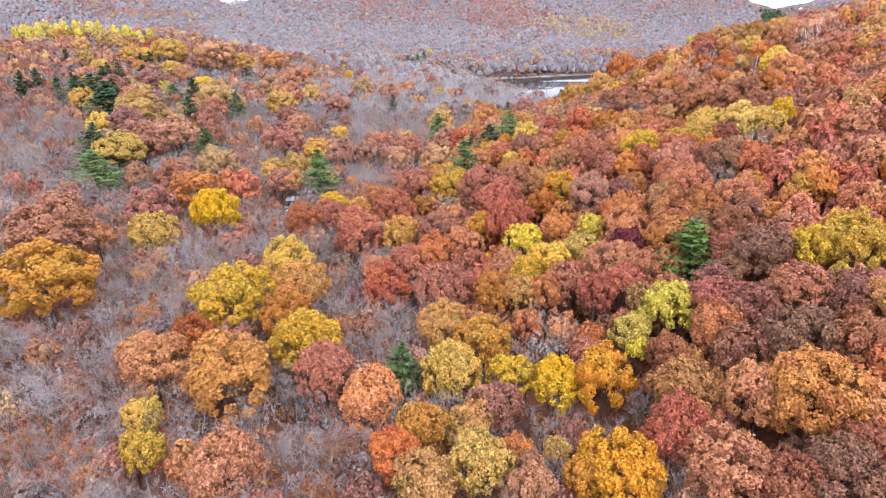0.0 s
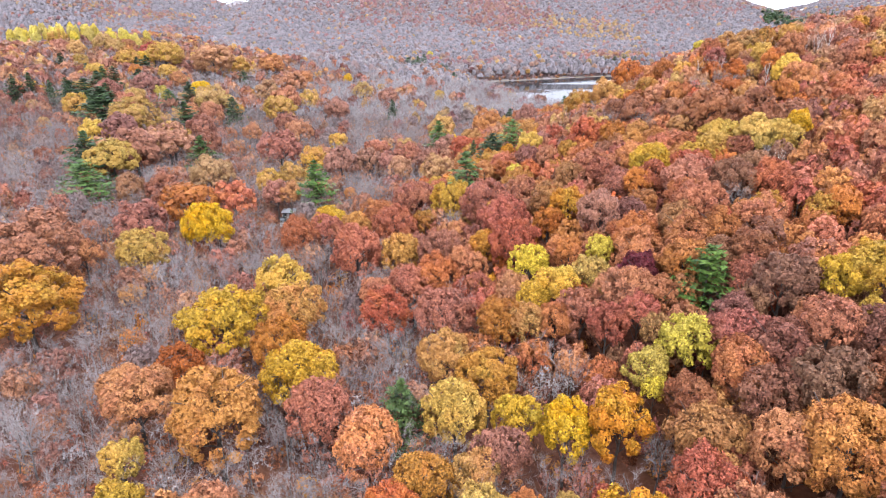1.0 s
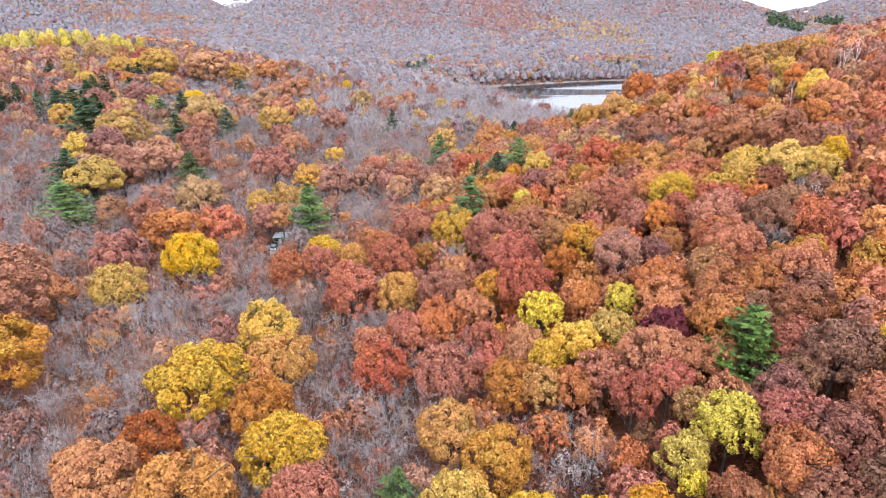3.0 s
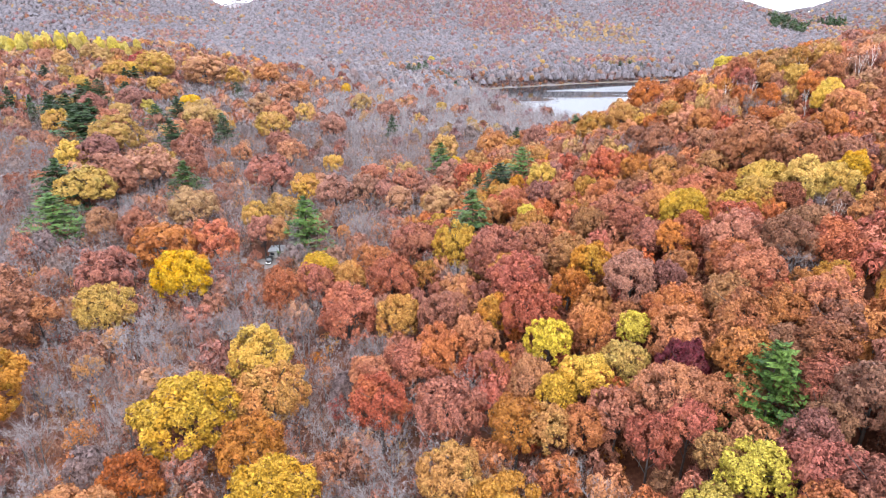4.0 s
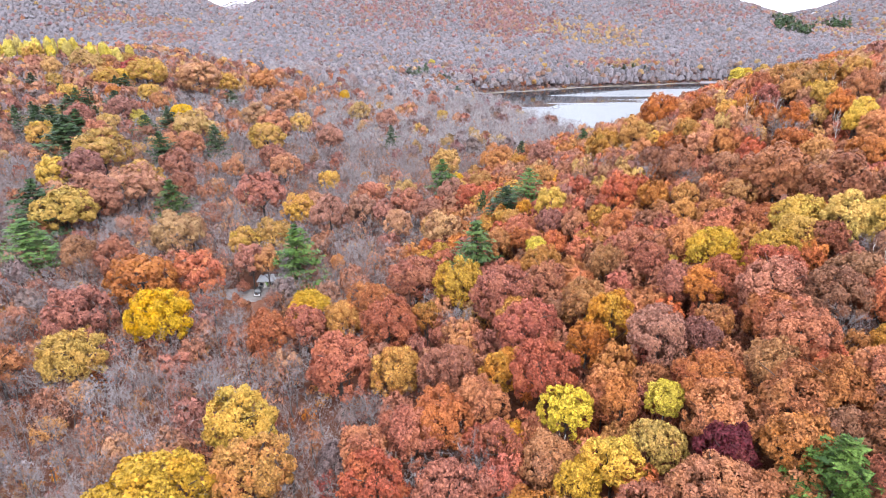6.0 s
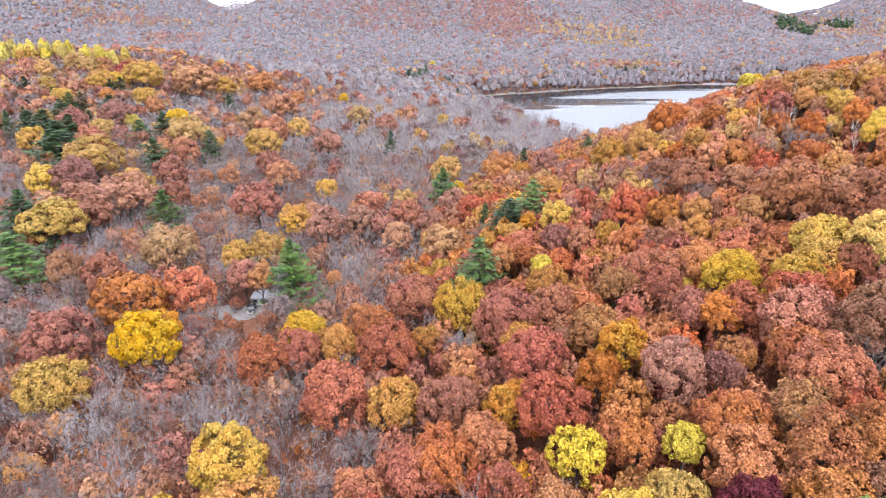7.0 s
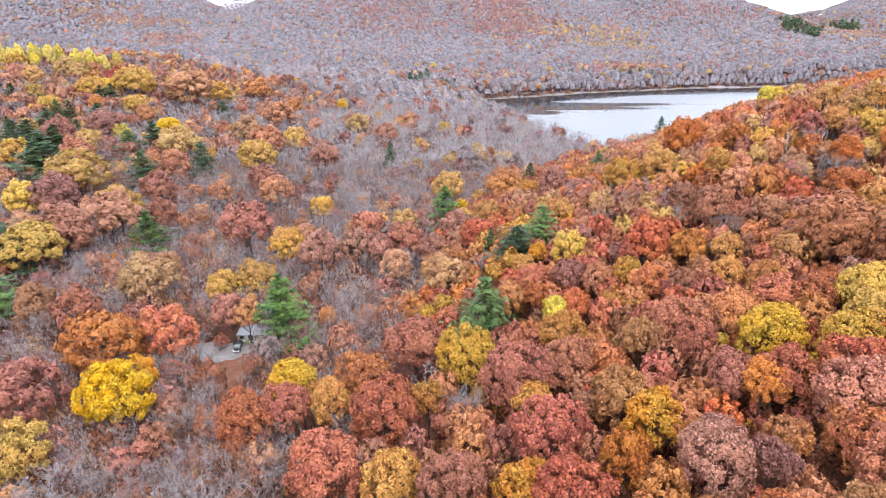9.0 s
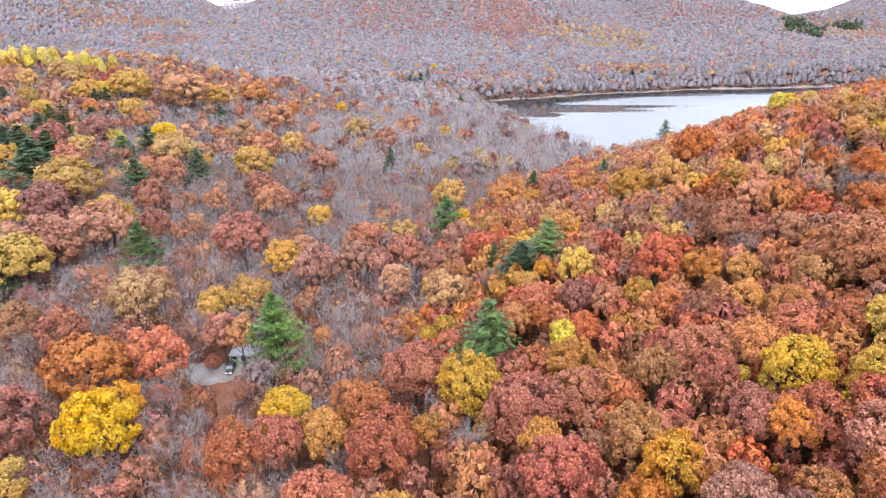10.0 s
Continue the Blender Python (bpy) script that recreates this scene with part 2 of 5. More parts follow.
# ---- mesh tools ----
def mesh_from(name, verts, faces, mats, slots=None, tone=None):
    """One mesh from arrays; all faces have the same number of corners."""
    verts, faces = np.asarray(verts, np.float32), np.asarray(faces, np.int32)
    me = bpy.data.meshes.new(name)
    k = faces.shape[1]
    me.vertices.add(len(verts))
    me.vertices.foreach_set("co", verts.ravel())
    me.loops.add(faces.size)
    me.loops.foreach_set("vertex_index", faces.ravel())
    me.polygons.add(len(faces))
    me.polygons.foreach_set("loop_start", np.arange(0, faces.size, k, dtype=np.int32))
    for m in mats:
        me.materials.append(m)
    if slots is not None:
        me.polygons.foreach_set("material_index", np.asarray(slots, np.int32))
    if tone is not None:
        at = me.attributes.new("tone", "FLOAT", "POINT")
        at.data.foreach_set("value", np.asarray(tone, np.float32))
    me.update(calc_edges=True)
    me.validate()
    return me


def tube(points, radii, sides):
    """A tapered branch along points, as arrays of corners and four-cornered faces."""
    points = np.asarray(points, float)
    vs, fs = [], []
    for i, (p, r) in enumerate(zip(points, radii)):
        d = points[min(i + 1, len(points) - 1)] - points[max(i - 1, 0)]
        d = d / np.linalg.norm(d)
        a = np.cross(d, (0.31, 0.95, 0.05))
        a /= np.linalg.norm(a)
        b = np.cross(d, a)
        for s in range(sides):
            w = 2 * math.pi * s / sides
            vs.append(p + r * (a * math.cos(w) + b * math.sin(w)))
    for i in range(len(points) - 1):
        for s in range(sides):
            t = (s + 1) % sides
            fs.append((i * sides + s, i * sides + t, (i + 1) * sides + t, (i + 1) * sides + s))
    return np.array(vs), np.array(fs)


def joined(pieces):
    vs, fs, n = [], [], 0
    for v, f in pieces:
        vs.append(v)
        fs.append(f + n)
        n += len(v)
    return np.concatenate(vs), np.concatenate(fs)


def sprays(rng, centres, normals, size, spread=0.6, long=1.0):
    """Small three-cornered leaf sprays at the centres, roughly facing along the normals."""
    n = len(centres)
    nn = normals + rng.normal(0, spread, (n, 3))
    nn[:, 2] += 0.15
    nn /= np.linalg.norm(nn, axis=1)[:, None]
    a = np.cross(nn, rng.normal(0, 1, (n, 3)))
    a /= np.linalg.norm(a, axis=1)[:, None]
    b = np.cross(nn, a)
    s = (size * rng.uniform(0.6, 1.4, n))[:, None]
    k = rng.uniform(-0.6, 0.6, (n, 1))
    v = np.stack([centres - a * s - b * s * 0.55, centres + a * s - b * s * 0.55, centres + a * s * k + b * s * 1.15 * long], 1)
    return v.reshape(-1, 3), np.arange(n * 3).reshape(n, 3)


def crown_arrays(seed, count, size, lobes=24, flat=0.82, open_=0.0, spread=0.6):
    """A broad-leaved crown of radius one about the origin: leaf sprays on the skins of many rounded lobes."""
    rng = np.random.default_rng(seed)
    d = rng.normal(0, 1, (lobes * 8, 3))
    d /= np.linalg.norm(d, axis=1)[:, None]
    d = d[d[:, 2] > -0.62]
    keep, near = [], math.cos(1.75 / math.sqrt(lobes))
    for v in d:
        if all(np.dot(v, k) < near for k in keep):
            keep.append(v)
    d = np.array(keep[:lobes])
    lon = np.arctan2(d[:, 1], d[:, 0])
    reach = rng.uniform(0.62, 0.80, len(d)) * (1 + 0.11 * np.sin(2 * lon + seed) + 0.08 * np.sin(3 * lon + 2 * seed))
    c = d * reach[:, None]
    c[:, 2] *= flat
    r = rng.uniform(0.75, 1.25, len(d)) * 1.25 / math.sqrt(lobes) * (1 - 0.15 * (d[:, 2] < 0))
    c, d, r = np.vstack([c, (0, 0, 0.05)]), np.vstack([d, (0, 0, 1)]), np.append(r, 0.5)
    which = rng.choice(len(d), count * 4, p=np.minimum(r, 0.34) ** 2 / (np.minimum(r, 0.34) ** 2).sum())
    q = rng.normal(0, 1, (count * 4, 3))
    q /= np.linalg.norm(q, axis=1)[:, None]
    p = c[which] + q * (r[which] * rng.uniform(0.7, 1.12, count * 4))[:, None]
    out = ((q * d[which]).sum(1) > -0.3)
    dist = np.linalg.norm(p[:, None] - c[None], axis=2) / r[None]
    out &= dist.min(1) > 0.62
    if open_:
        out &= rng.uniform(0, 1, len(p)) > open_ * (np.sin(9 * p[:, 0] + seed) * np.sin(8 * p[:, 1]) * 0.5 + 0.5)
    p, q = p[out][:count], q[out][:count]
    return sprays(rng, p, q + 0.5 * p, size, spread)


def far_crown(seed, tufts=8):
    """A distant crown one metre in radius: an uneven shell of fine twigs or leaves, broken by tufts that stand out of it."""
    rng = np.random.default_rng(seed)
    vs, fs = [(0.1 * rng.normal(), 0.1 * rng.normal(), rng.uniform(0.9, 1.05))], []
    for ring_, (height, reach) in enumerate(((0.56, 0.68), (-0.45, 1.05))):
        for k in range(6):
            w = (k + 0.5 * ring_ + rng.uniform(-0.2, 0.2)) * math.pi / 3
            r = reach * rng.uniform(0.72, 1.12)
            vs.append((r * math.cos(w), r * math.sin(w), height + rng.uniform(-0.16, 0.16)))
    for k in range(6):
        n = (k + 1) % 6
        fs += [(0, 1 + k, 1 + n), (1 + k, 7 + k, 1 + n), (1 + n, 7 + k, 7 + n)]
    v = np.array(vs)
    at = v[rng.integers(0, len(v), tufts)] * rng.uniform(0.85, 1.08, (tufts, 1)) + rng.normal(0, 0.16, (tufts, 3))
    return joined([(v, np.array(fs)), sprays(rng, at, at + (0, 0, 0.3), 0.2)])


def bough_tree(seed, height, limbs, subs, twigs, sides=(7, 4, 3), spread=4.6, first=0.28, width=0.02, rings=6, apart=False):
    """A leafless broad-leaved tree: tapered trunk and limbs, then fine twigs. Returns wood (four corners) and twig (three corners) arrays."""
    rng = np.random.default_rng(seed)
    wood, fine = [], []
    top = height * 0.72
    zs = np.linspace(0, top, rings)
    path = np.stack([np.cumsum(rng.normal(0, 0.13, rings)), np.cumsum(rng.normal(0, 0.13, rings)), zs], 1)
    path[0, :2] = 0
    wood.append(tube(path, 0.2 * (1 - 0.85 * zs / top) + 0.02, sides[0]))

    def twig(start, end, wide):
        d = np.cross(end - start, rng.normal(0, 1, 3))
        d *= wide / np.linalg.norm(d)
        fine.append((start - d, start + d, end))

    turn = rng.uniform(0, 6)
    for i in range(limbs):
        h = first + (0.70 - first) * (i + rng.uniform(0, 0.8)) / limbs
        start = np.array([np.interp(h * height, zs, path[:, k]) for k in range(3)])
        turn += 2.4 + rng.normal(0, 0.3)
        out = np.array([math.cos(turn), math.sin(turn), 0])
        length = (height - h * height) * rng.uniform(0.62, 0.9)
        lean = rng.uniform(0.45, 0.85) * spread / 4.6
        ts = np.linspace(0, 1, 4)
        limb = np.array([start + out * length * lean * t ** 0.9 * 0.8 + np.array([0, 0, 1]) * length * t ** 1.15 * 0.9 for t in ts])
        limb[1:] += rng.normal(0, 0.16, (3, 3))
        if sides[1]:
            wood.append(tube(limb, 0.062 * (1 - 0.85 * ts) + 0.008, sides[1]))
        else:
            for a, b in zip(limb, limb[1:]):
                twig(a, b, max(0.035, width * 1.3))
        for j in range(subs):
            t = rng.uniform(0.25, 1)
            s0 = np.array([np.interp(t, ts, limb[:, k]) for k in range(3)])
            dr = out * rng.uniform(0.0, 0.7) + rng.normal(0, 0.42, 3) + (0, 0, 0.75)
            dr /= np.linalg.norm(dr)
            ln = rng.uniform(1.2, 2.6) * height / 17
            twig(s0, s0 + dr * ln, max(0.016, width * 1.3))
            for k in range(twigs):
                b0 = s0 + dr * ln * rng.uniform(0.1, 1)
                td = dr * 0.8 + rng.normal(0, 0.5, 3) + (0, 0, 0.35)
                td /= np.linalg.norm(td)
                twig(b0, b0 + td * rng.uniform(0.6, 1.8) * height / 17, width)
    fine = np.array(fine)
    return wood if apart else joined(wood), (fine.reshape(-1, 3), np.arange(fine.shape[0] * 3).reshape(-1, 3))


def split_quads(arr):
    v, f = arr
    return v, np.concatenate([f[:, (0, 1, 2)], f[:, (0, 2, 3)]])


def leafy_wood(seed, height, radius):
    """Trunk and main limbs of a tree in leaf."""
    rng = np.random.default_rng(seed)
    zs = np.linspace(0, height * 0.8, 6)
    path = np.stack([np.cumsum(rng.normal(0, 0.12, 6)), np.cumsum(rng.normal(0, 0.12, 6)), zs], 1)
    path[0, :2] = 0
    got = [tube(path, 0.27 * (1 - 0.85 * zs / zs[-1]) + 0.03, 7)]
    turn = rng.uniform(0, 6)
    for i in range(7):
        h = 0.3 + 0.4 * i / 7
        start = np.array([np.interp(h * height, zs, path[:, k]) for k in range(3)])
        turn += 2.4
        out = np.array([math.cos(turn), math.sin(turn), 0])
        ts = np.linspace(0, 1, 4)
        limb = np.array([start + out * radius * 0.78 * t + np.array([0, 0, 1]) * height * 0.26 * t ** 0.8 for t in ts])
        limb[1:] += rng.normal(0, 0.15, (3, 3))
        got.append(tube(limb, 0.1 * (1 - 0.8 * ts) + 0.015, 4))
    return joined(got)


def conifer_arrays(seed, height, whorls, per, count, size, base=0.12, width=0.24, ragged=0.3):
    """A pine: trunk, and boughs in whorls that carry flat fans of needle sprays. Returns wood and needles."""
    rng = np.random.default_rng(seed)
    zs = np.linspace(0, height, 7)
    path = np.stack([np.cumsum(rng.normal(0, 0.05, 7)), np.cumsum(rng.normal(0, 0.05, 7)), zs], 1)
    path[0, :2] = 0
    wood = [tube(path, 0.26 * (1 - 0.93 * zs / height) + 0.01, 7)]
    cs, ns = [], []
    each = max(3, count // (whorls * per))
    for i in range(whorls):
        h = base + (0.99 - base) * (i / (whorls - 1)) ** 0.95
        taper = (1 - h) ** 0.72 * (0.72 + 0.28 * min(1, (h - base) / 0.12)) + 0.03
        turn = rng.uniform(0, 6.3)
        for j in range(per):
            turn += 6.283 / per + rng.normal(0, 0.25)
            ln = height * width * taper * (1 + ragged * rng.normal(0, 0.9))
            ln = max(0.25, min(ln, height * width * 1.35))
            out = np.array([math.cos(turn), math.sin(turn), 0])
            side = np.array([-out[1], out[0], 0])
            z0 = h * height + rng.normal(0, 0.16)
            rise = rng.uniform(0.02, 0.3) + 0.5 * max(0, h - 0.7)
            tip = np.array([0, 0, z0]) + out * ln + (0, 0, ln * rise)
            if ln > 1.0:
                wood.append(tube([(0, 0, z0), tip * 0.85 + np.array([0, 0, z0]) * 0.15], (0.045, 0.015), 3))
            k = max(2, int(each * (0.3 + ln / (height * width))))
            f = rng.uniform(0.22, 1.05, k) ** 0.8
            fan = rng.normal(0, 0.30, k) * ln * np.sin(np.clip(f, 0, 1) * 2.6)
            c = np.array([0, 0, z0]) + out * (ln * f)[:, None] + side * fan[:, None]
            c[:, 2] += ln * rise * f + rng.normal(0, 0.10, k) + 0.25 * f
            cs.append(c)
            ns.append(np.tile((0, 0, 1.0), (k, 1)) + out * 0.25)
    cs, ns = np.concatenate(cs), np.concatenate(ns)
    return joined(wood), sprays(rng, cs, ns, size, 0.45, 1.5)


def part(name, mesh, parent, label=""):
    ob = new(name, mesh)
    ob.parent = parent
    if label:
        ob["label"] = label
    return ob


def coloured(ob, mat):
    ob.material_slots[0].link = "OBJECT"
    ob.material_slots[0].material = mat


def shifted(arr, radius, tall, z):
    v, f = arr
    return v * (radius, radius, tall) + (0, 0, z), f


# ---- the large structure: ground and lake ----
def axis(lo, hi, fine_lo, fine_hi, fine_step, grow):
    mid = list(np.arange(fine_lo, fine_hi + 1, fine_step))
    s, v = fine_step, fine_hi
    while v < hi:
        s *= grow
        v += s
        mid.append(v)
    s, v = fine_step, fine_lo
    while v > lo:
        s *= grow
        v -= s
        mid.insert(0, v)
    return np.array(mid)


gx, gy = axis(-4800, 4800, -330, 430, 6.5, 1.06), axis(-1500, 4800, 20, 900, 6.5, 1.04)
X, Y = np.meshgrid(gx, gy)
nx, ny = len(gx), len(gy)
idx = np.arange(nx * ny).reshape(ny, nx)
quads = np.stack([idx[:-1, :-1], idx[:-1, 1:], idx[1:, 1:], idx[1:, :-1]], -1).reshape(-1, 4)
cx, cy = (X[:-1, :-1] + X[1:, 1:]) / 2, (Y[:-1, :-1] + Y[1:, 1:]) / 2
shore_band = (np.abs(inside_lake(cx, cy) + 1.5) < 4) & (cy > 700)
ground_mesh = mesh_from("ground", np.stack([X, Y, ground_height(X, Y)], -1).reshape(-1, 3), quads, [LITTER, SHORE, DUFF, HAZED_GROUND], np.where(shore_band, 1, np.where(cy > 760, 3, np.where((cy > 290 + 8 * np.sin(cx / 9)) & (cx < toe(cy) + 10), 2, 0))).ravel())
ground_mesh.polygons.foreach_set("use_smooth", np.ones(len(quads), bool))
tagged(new("ground", ground_mesh), "forest floor of hills and valley covered in brown fallen leaves", "ground", kind="structure")


def water_material():
    m, n, l = material("lake_water")
    geo = n.new("ShaderNodeNewGeometry")
    mp = n.new("ShaderNodeMapping")
    mp.inputs["Scale"].default_value = (0.008, 0.03, 1)
    l.new(geo.outputs["Position"], mp.inputs["Vector"])
    xyz = n.new("ShaderNodeSeparateXYZ")
    l.new(geo.outputs["Position"], xyz.inputs[0])
    east, north = xyz.outputs["X"], xyz.outputs["Y"]
    gust = maths(n, l, "SUBTRACT", value_noise(n, l, mp.outputs[0], 1.0, 4.0), 0.5)

    def line(a, b, c):
        return maths(n, l, "ADD", maths(n, l, "ADD", maths(n, l, "MULTIPLY", east, a), maths(n, l, "MULTIPLY", north, b)), c)

    def over(v, width, wobble):
        """1 where v plus the gusts is well above 0, over a soft edge of that width."""
        v = maths(n, l, "ADD", maths(n, l, "ADD", v, maths(n, l, "MULTIPLY", gust, wobble)), width / 2)
        m_ = n.new("ShaderNodeMath")
        m_.operation, m_.use_clamp = "DIVIDE", True
        l.new(v, m_.inputs[0])
        m_.inputs[1].default_value = width
        return m_.outputs[0]

    # calm water: along the north shore, in the west corner and in one long streak; wind ruffles the rest
    north_shore = over(maths(n, l, "MAXIMUM", line(-0.62, 1.0, -876 + 25.4 + 75), line(-0.24, 1.0, -951 + 70)), 36, 90)
    corner = maths(n, l, "MULTIPLY", over(line(-1.0, 0.12, 38), 24, 90), over(line(0, 1.0, -735), 30, 40))
    off_axis = maths(n, l, "ABSOLUTE", line(-0.1, 1.0, -801))
    streak = over(maths(n, l, "SUBTRACT", line(-0.25, 0, 82), off_axis), 30, 120)
    calm = maths(n, l, "MAXIMUM", north_shore, maths(n, l, "MAXIMUM", corner, streak))
    breeze = maths(n, l, "SUBTRACT", 1.0, calm)
    ripple = value_noise(n, l, geo.outputs["Position"], 1.1, 3.0)
    bp, p, out = n.new("ShaderNodeBump"), n.new("ShaderNodeBsdfPrincipled"), n.new("ShaderNodeOutputMaterial")
    bp.inputs["Distance"].default_value = 0.12
    l.new(maths(n, l, "ADD", maths(n, l, "MULTIPLY", breeze, 0.8), 0.05), bp.inputs["Strength"])
    l.new(ripple, bp.inputs["Height"])
    p.inputs["Base Color"].default_value = (0.012, 0.016, 0.018, 1)
    p.inputs["IOR"].default_value = 1.33
    l.new(maths(n, l, "ADD", maths(n, l, "MULTIPLY", breeze, 0.28), 0.02), p.inputs["Roughness"])
    l.new(bp.outputs[0], p.inputs["Normal"])
    l.new(p.outputs[0], out.inputs["Surface"])
    return m


wx, wy = np.arange(0, 1000, 12.0), np.arange(500, 1300, 12.0)
WX, WY = np.meshgrid(wx, wy)
widx = np.arange(WX.size).reshape(WX.shape)
wq = np.stack([widx[:-1, :-1], widx[:-1, 1:], widx[1:, 1:], widx[1:, :-1]], -1).reshape(-1, 4)
wet = inside_lake(WX[:-1, :-1] + 6, WY[:-1, :-1] + 6).ravel() > -16
tagged(new("lake_water", mesh_from("lake_water", np.stack([WX, WY, WX * 0], -1).reshape(-1, 3), wq[wet], [water_material()])),
       "calm lake with dark reflections and pale wind streaks", "lake", kind="structure")


# ---- kinds of tree, each built once ----
CROWN_FINE = [mesh_from("crown", *crown_arrays(10 + i, 5600, 0.045, 46 + 5 * i, 0.85 + 0.03 * i), [LEAF["rust"]]) for i in range(6)]
CROWN_MID = [mesh_from("crown", *crown_arrays(10 + i, 3200, 0.056, 44 + 4 * i, 0.92, spread=0.35), [LEAF["rust"]]) for i in range(6)]
CROWN_OPEN = [mesh_from("crown", *crown_arrays(40 + i, 1100, 0.06, 22, 0.9, 0.9), [LEAF["lime"]]) for i in range(3)]
CROWN_BIG = [mesh_from("crown", *crown_arrays(60 + i, 9500, 0.034, 66 + 8 * i, 0.9), [LEAF["rust"]]) for i in range(4)]
HEIGHT, RADIUS = 17.0, 5.0
LEAFY_WOOD = [mesh_from("trunk", *leafy_wood(70 + i, HEIGHT, RADIUS), [BARK]) for i in range(4)]
BARE = [bough_tree(90 + i, HEIGHT, 11, 10, 16, width=0.011, apart=True) for i in range(5)]
BARE_WOOD = [[mesh_from("limb" if k else "trunk", *piece, [LIMB]) for k, piece in enumerate(b[0])] for b in BARE]
BARE_TWIGS = [mesh_from("branchwork", *b[1], [TWIG]) for b in BARE]
PINES = [conifer_arrays(120 + i, 22, 17, 6, 2300, 0.46, 0.14, 0.26 + 0.025 * i, 0.5) for i in range(4)]
PINE_WOOD = [mesh_from("trunk", *p[0], [BARK]) for p in PINES]
PINE_NEEDLES = [mesh_from("needles", *p[1], [LEAF["pine"]]) for p in PINES]

WORDS = {"rust": "rust-brown", "brick": "brick-red", "orange": "bright orange", "ember": "deep rust-orange", "gold": "golden orange", "yellow": "bright yellow", "lime": "yellow-green",
         "salmon": "pale salmon", "tan": "pale tan", "maroon": "dark maroon", "crimson": "crimson red", "brown": "dull brown", "faded": "haze-paled pink-grey", "pale_red": "haze-paled red", "pale_yellow": "pale yellow", "mauve": "dusty pink-brown",
         "dusty_rust": "haze-paled rust", "dusty_red": "haze-paled brick-red", "dusty_orange": "haze-paled orange", "dusty_gold": "haze-paled gold"}
TAKEN = []
pick = random.Random(5)


# distant trees swap to the haze-paled copy of their colour
HAZE_PALED = {"rust": "dusty_rust", "brick": "dusty_red", "orange": "dusty_orange", "gold": "dusty_gold", "salmon": "dusty_rust"}


def leafy(x, y, radius, colour, height=None, crown_tall=None, mid=None):
    """A broad-leaved tree in leaf: trunk with limbs, and crown."""
    height = height or 10.5 + radius * 1.35 + pick.uniform(-1, 1)
    tall = crown_tall or min(radius * 1.2, height * 0.44)
    z = float(ground_height(x, y)) - 0.15
    far_off = math.hypot(x, y) > 210 if mid is None else mid
    if y > 285 and colour not in ("gold", "orange") or y > 235 and x - toe(y) < 12:  # in the valley, on the knoll and up on the crest, haze is put into the leaf colour
        colour = HAZE_PALED.get(colour, colour)
    yellowish = colour in ("yellow", "gold", "dusty_gold", "lime", "pale_yellow")
    ob = new("maple_tree" if yellowish else "oak_tree")
    ob.matrix_basis = pose(x, y, z, 0, 0, pick.uniform(0, 360))
    wood = part("trunk", pick.choice(LEAFY_WOOD), ob, "grey-brown trunk with limbs")
    wood.matrix_basis = Matrix.Diagonal((radius / RADIUS, radius / RADIUS, height / HEIGHT, 1))
    crown = part("crown", pick.choice(CROWN_MID if far_off else CROWN_BIG if radius > 6.3 else CROWN_FINE), ob)
    crown.matrix_basis = Matrix.Translation((0, 0, height - tall * 0.92)) @ Matrix.Diagonal((radius * 1.05, radius * pick.uniform(0.98, 1.12), tall, 1))
    coloured(crown, LEAF[colour])
    size = "large" if radius > 5.6 else "small" if radius < 3.6 else "mid-sized"
    tagged(ob, f"{size} broad-leaved tree in {WORDS[colour]} autumn leaf on the forest slope", "tree", "maples in the forest" if yellowish else "oaks in the forest")
    TAKEN.append((x, y, radius))
    return ob


def bare(x, y, height, thin=None):
    """A leafless tree; thin: colour of the few leaves that it keeps."""
    z = float(ground_height(x, y)) - 0.15
    i = pick.randrange(len(BARE))
    ob = new("bare_tree")
    s = height / HEIGHT
    ob.matrix_basis = pose(x, y, z, 0, 0, pick.uniform(0, 360)) @ Matrix.Diagonal((s * pick.uniform(0.9, 1.15), s * pick.uniform(0.9, 1.15), s, 1))
    for k, me in enumerate(BARE_WOOD[i]):
        part("limb" if k else "trunk", me, ob)
    tagged(part("branchwork", BARE_TWIGS[i], ob, "fine grey upright twigs"), kind="stuff")
    if thin:
        c = part("leaves", pick.choice(CROWN_OPEN), ob, f"thin {WORDS[thin]} leaves")
        c.matrix_basis = Matrix.Translation((0, 0, 11.5)) @ Matrix.Diagonal((3.7, 3.7, 4.6, 1))
        coloured(c, LEAF[thin])
        tagged(ob, f"half-bare grey tree keeping thin {WORDS[thin]} leaves", "tree", "bare trees in the forest")
    else:
        tagged(ob, "leafless grey tree with fine upright twigs", "tree", "bare trees in the forest")
    TAKEN.append((x, y, 2.8))
    return ob


def pine(x, y, height, colour="pine", broad=1.0):
    z = float(ground_height(x, y)) - 0.15
    i = pick.randrange(len(PINES))
    ob = new("pine_tree")
    broad *= 1.12 if y > 230 else 1.0
    s = height / 22
    ob.matrix_basis = pose(x, y, z, 0, 0, pick.uniform(0, 360)) @ Matrix.Diagonal((s * broad, s * broad, s, 1))
    part("trunk", PINE_WOOD[i], ob)
    n = part("needles", PINE_NEEDLES[i], ob)
    coloured(n, LEAF[colour])
    tagged(ob, f"{'tall' if height > 18 else 'small'} {'green' if colour == 'pine' else 'dark green'} conifer among autumn broad-leaved trees", "conifer", "conifers in the forest")
    TAKEN.append((x, y, 5.0))
    return ob


# ---- trees that stand out: conifers ----
pine(-119.4, 298.3, 22, "pine", 1.15)
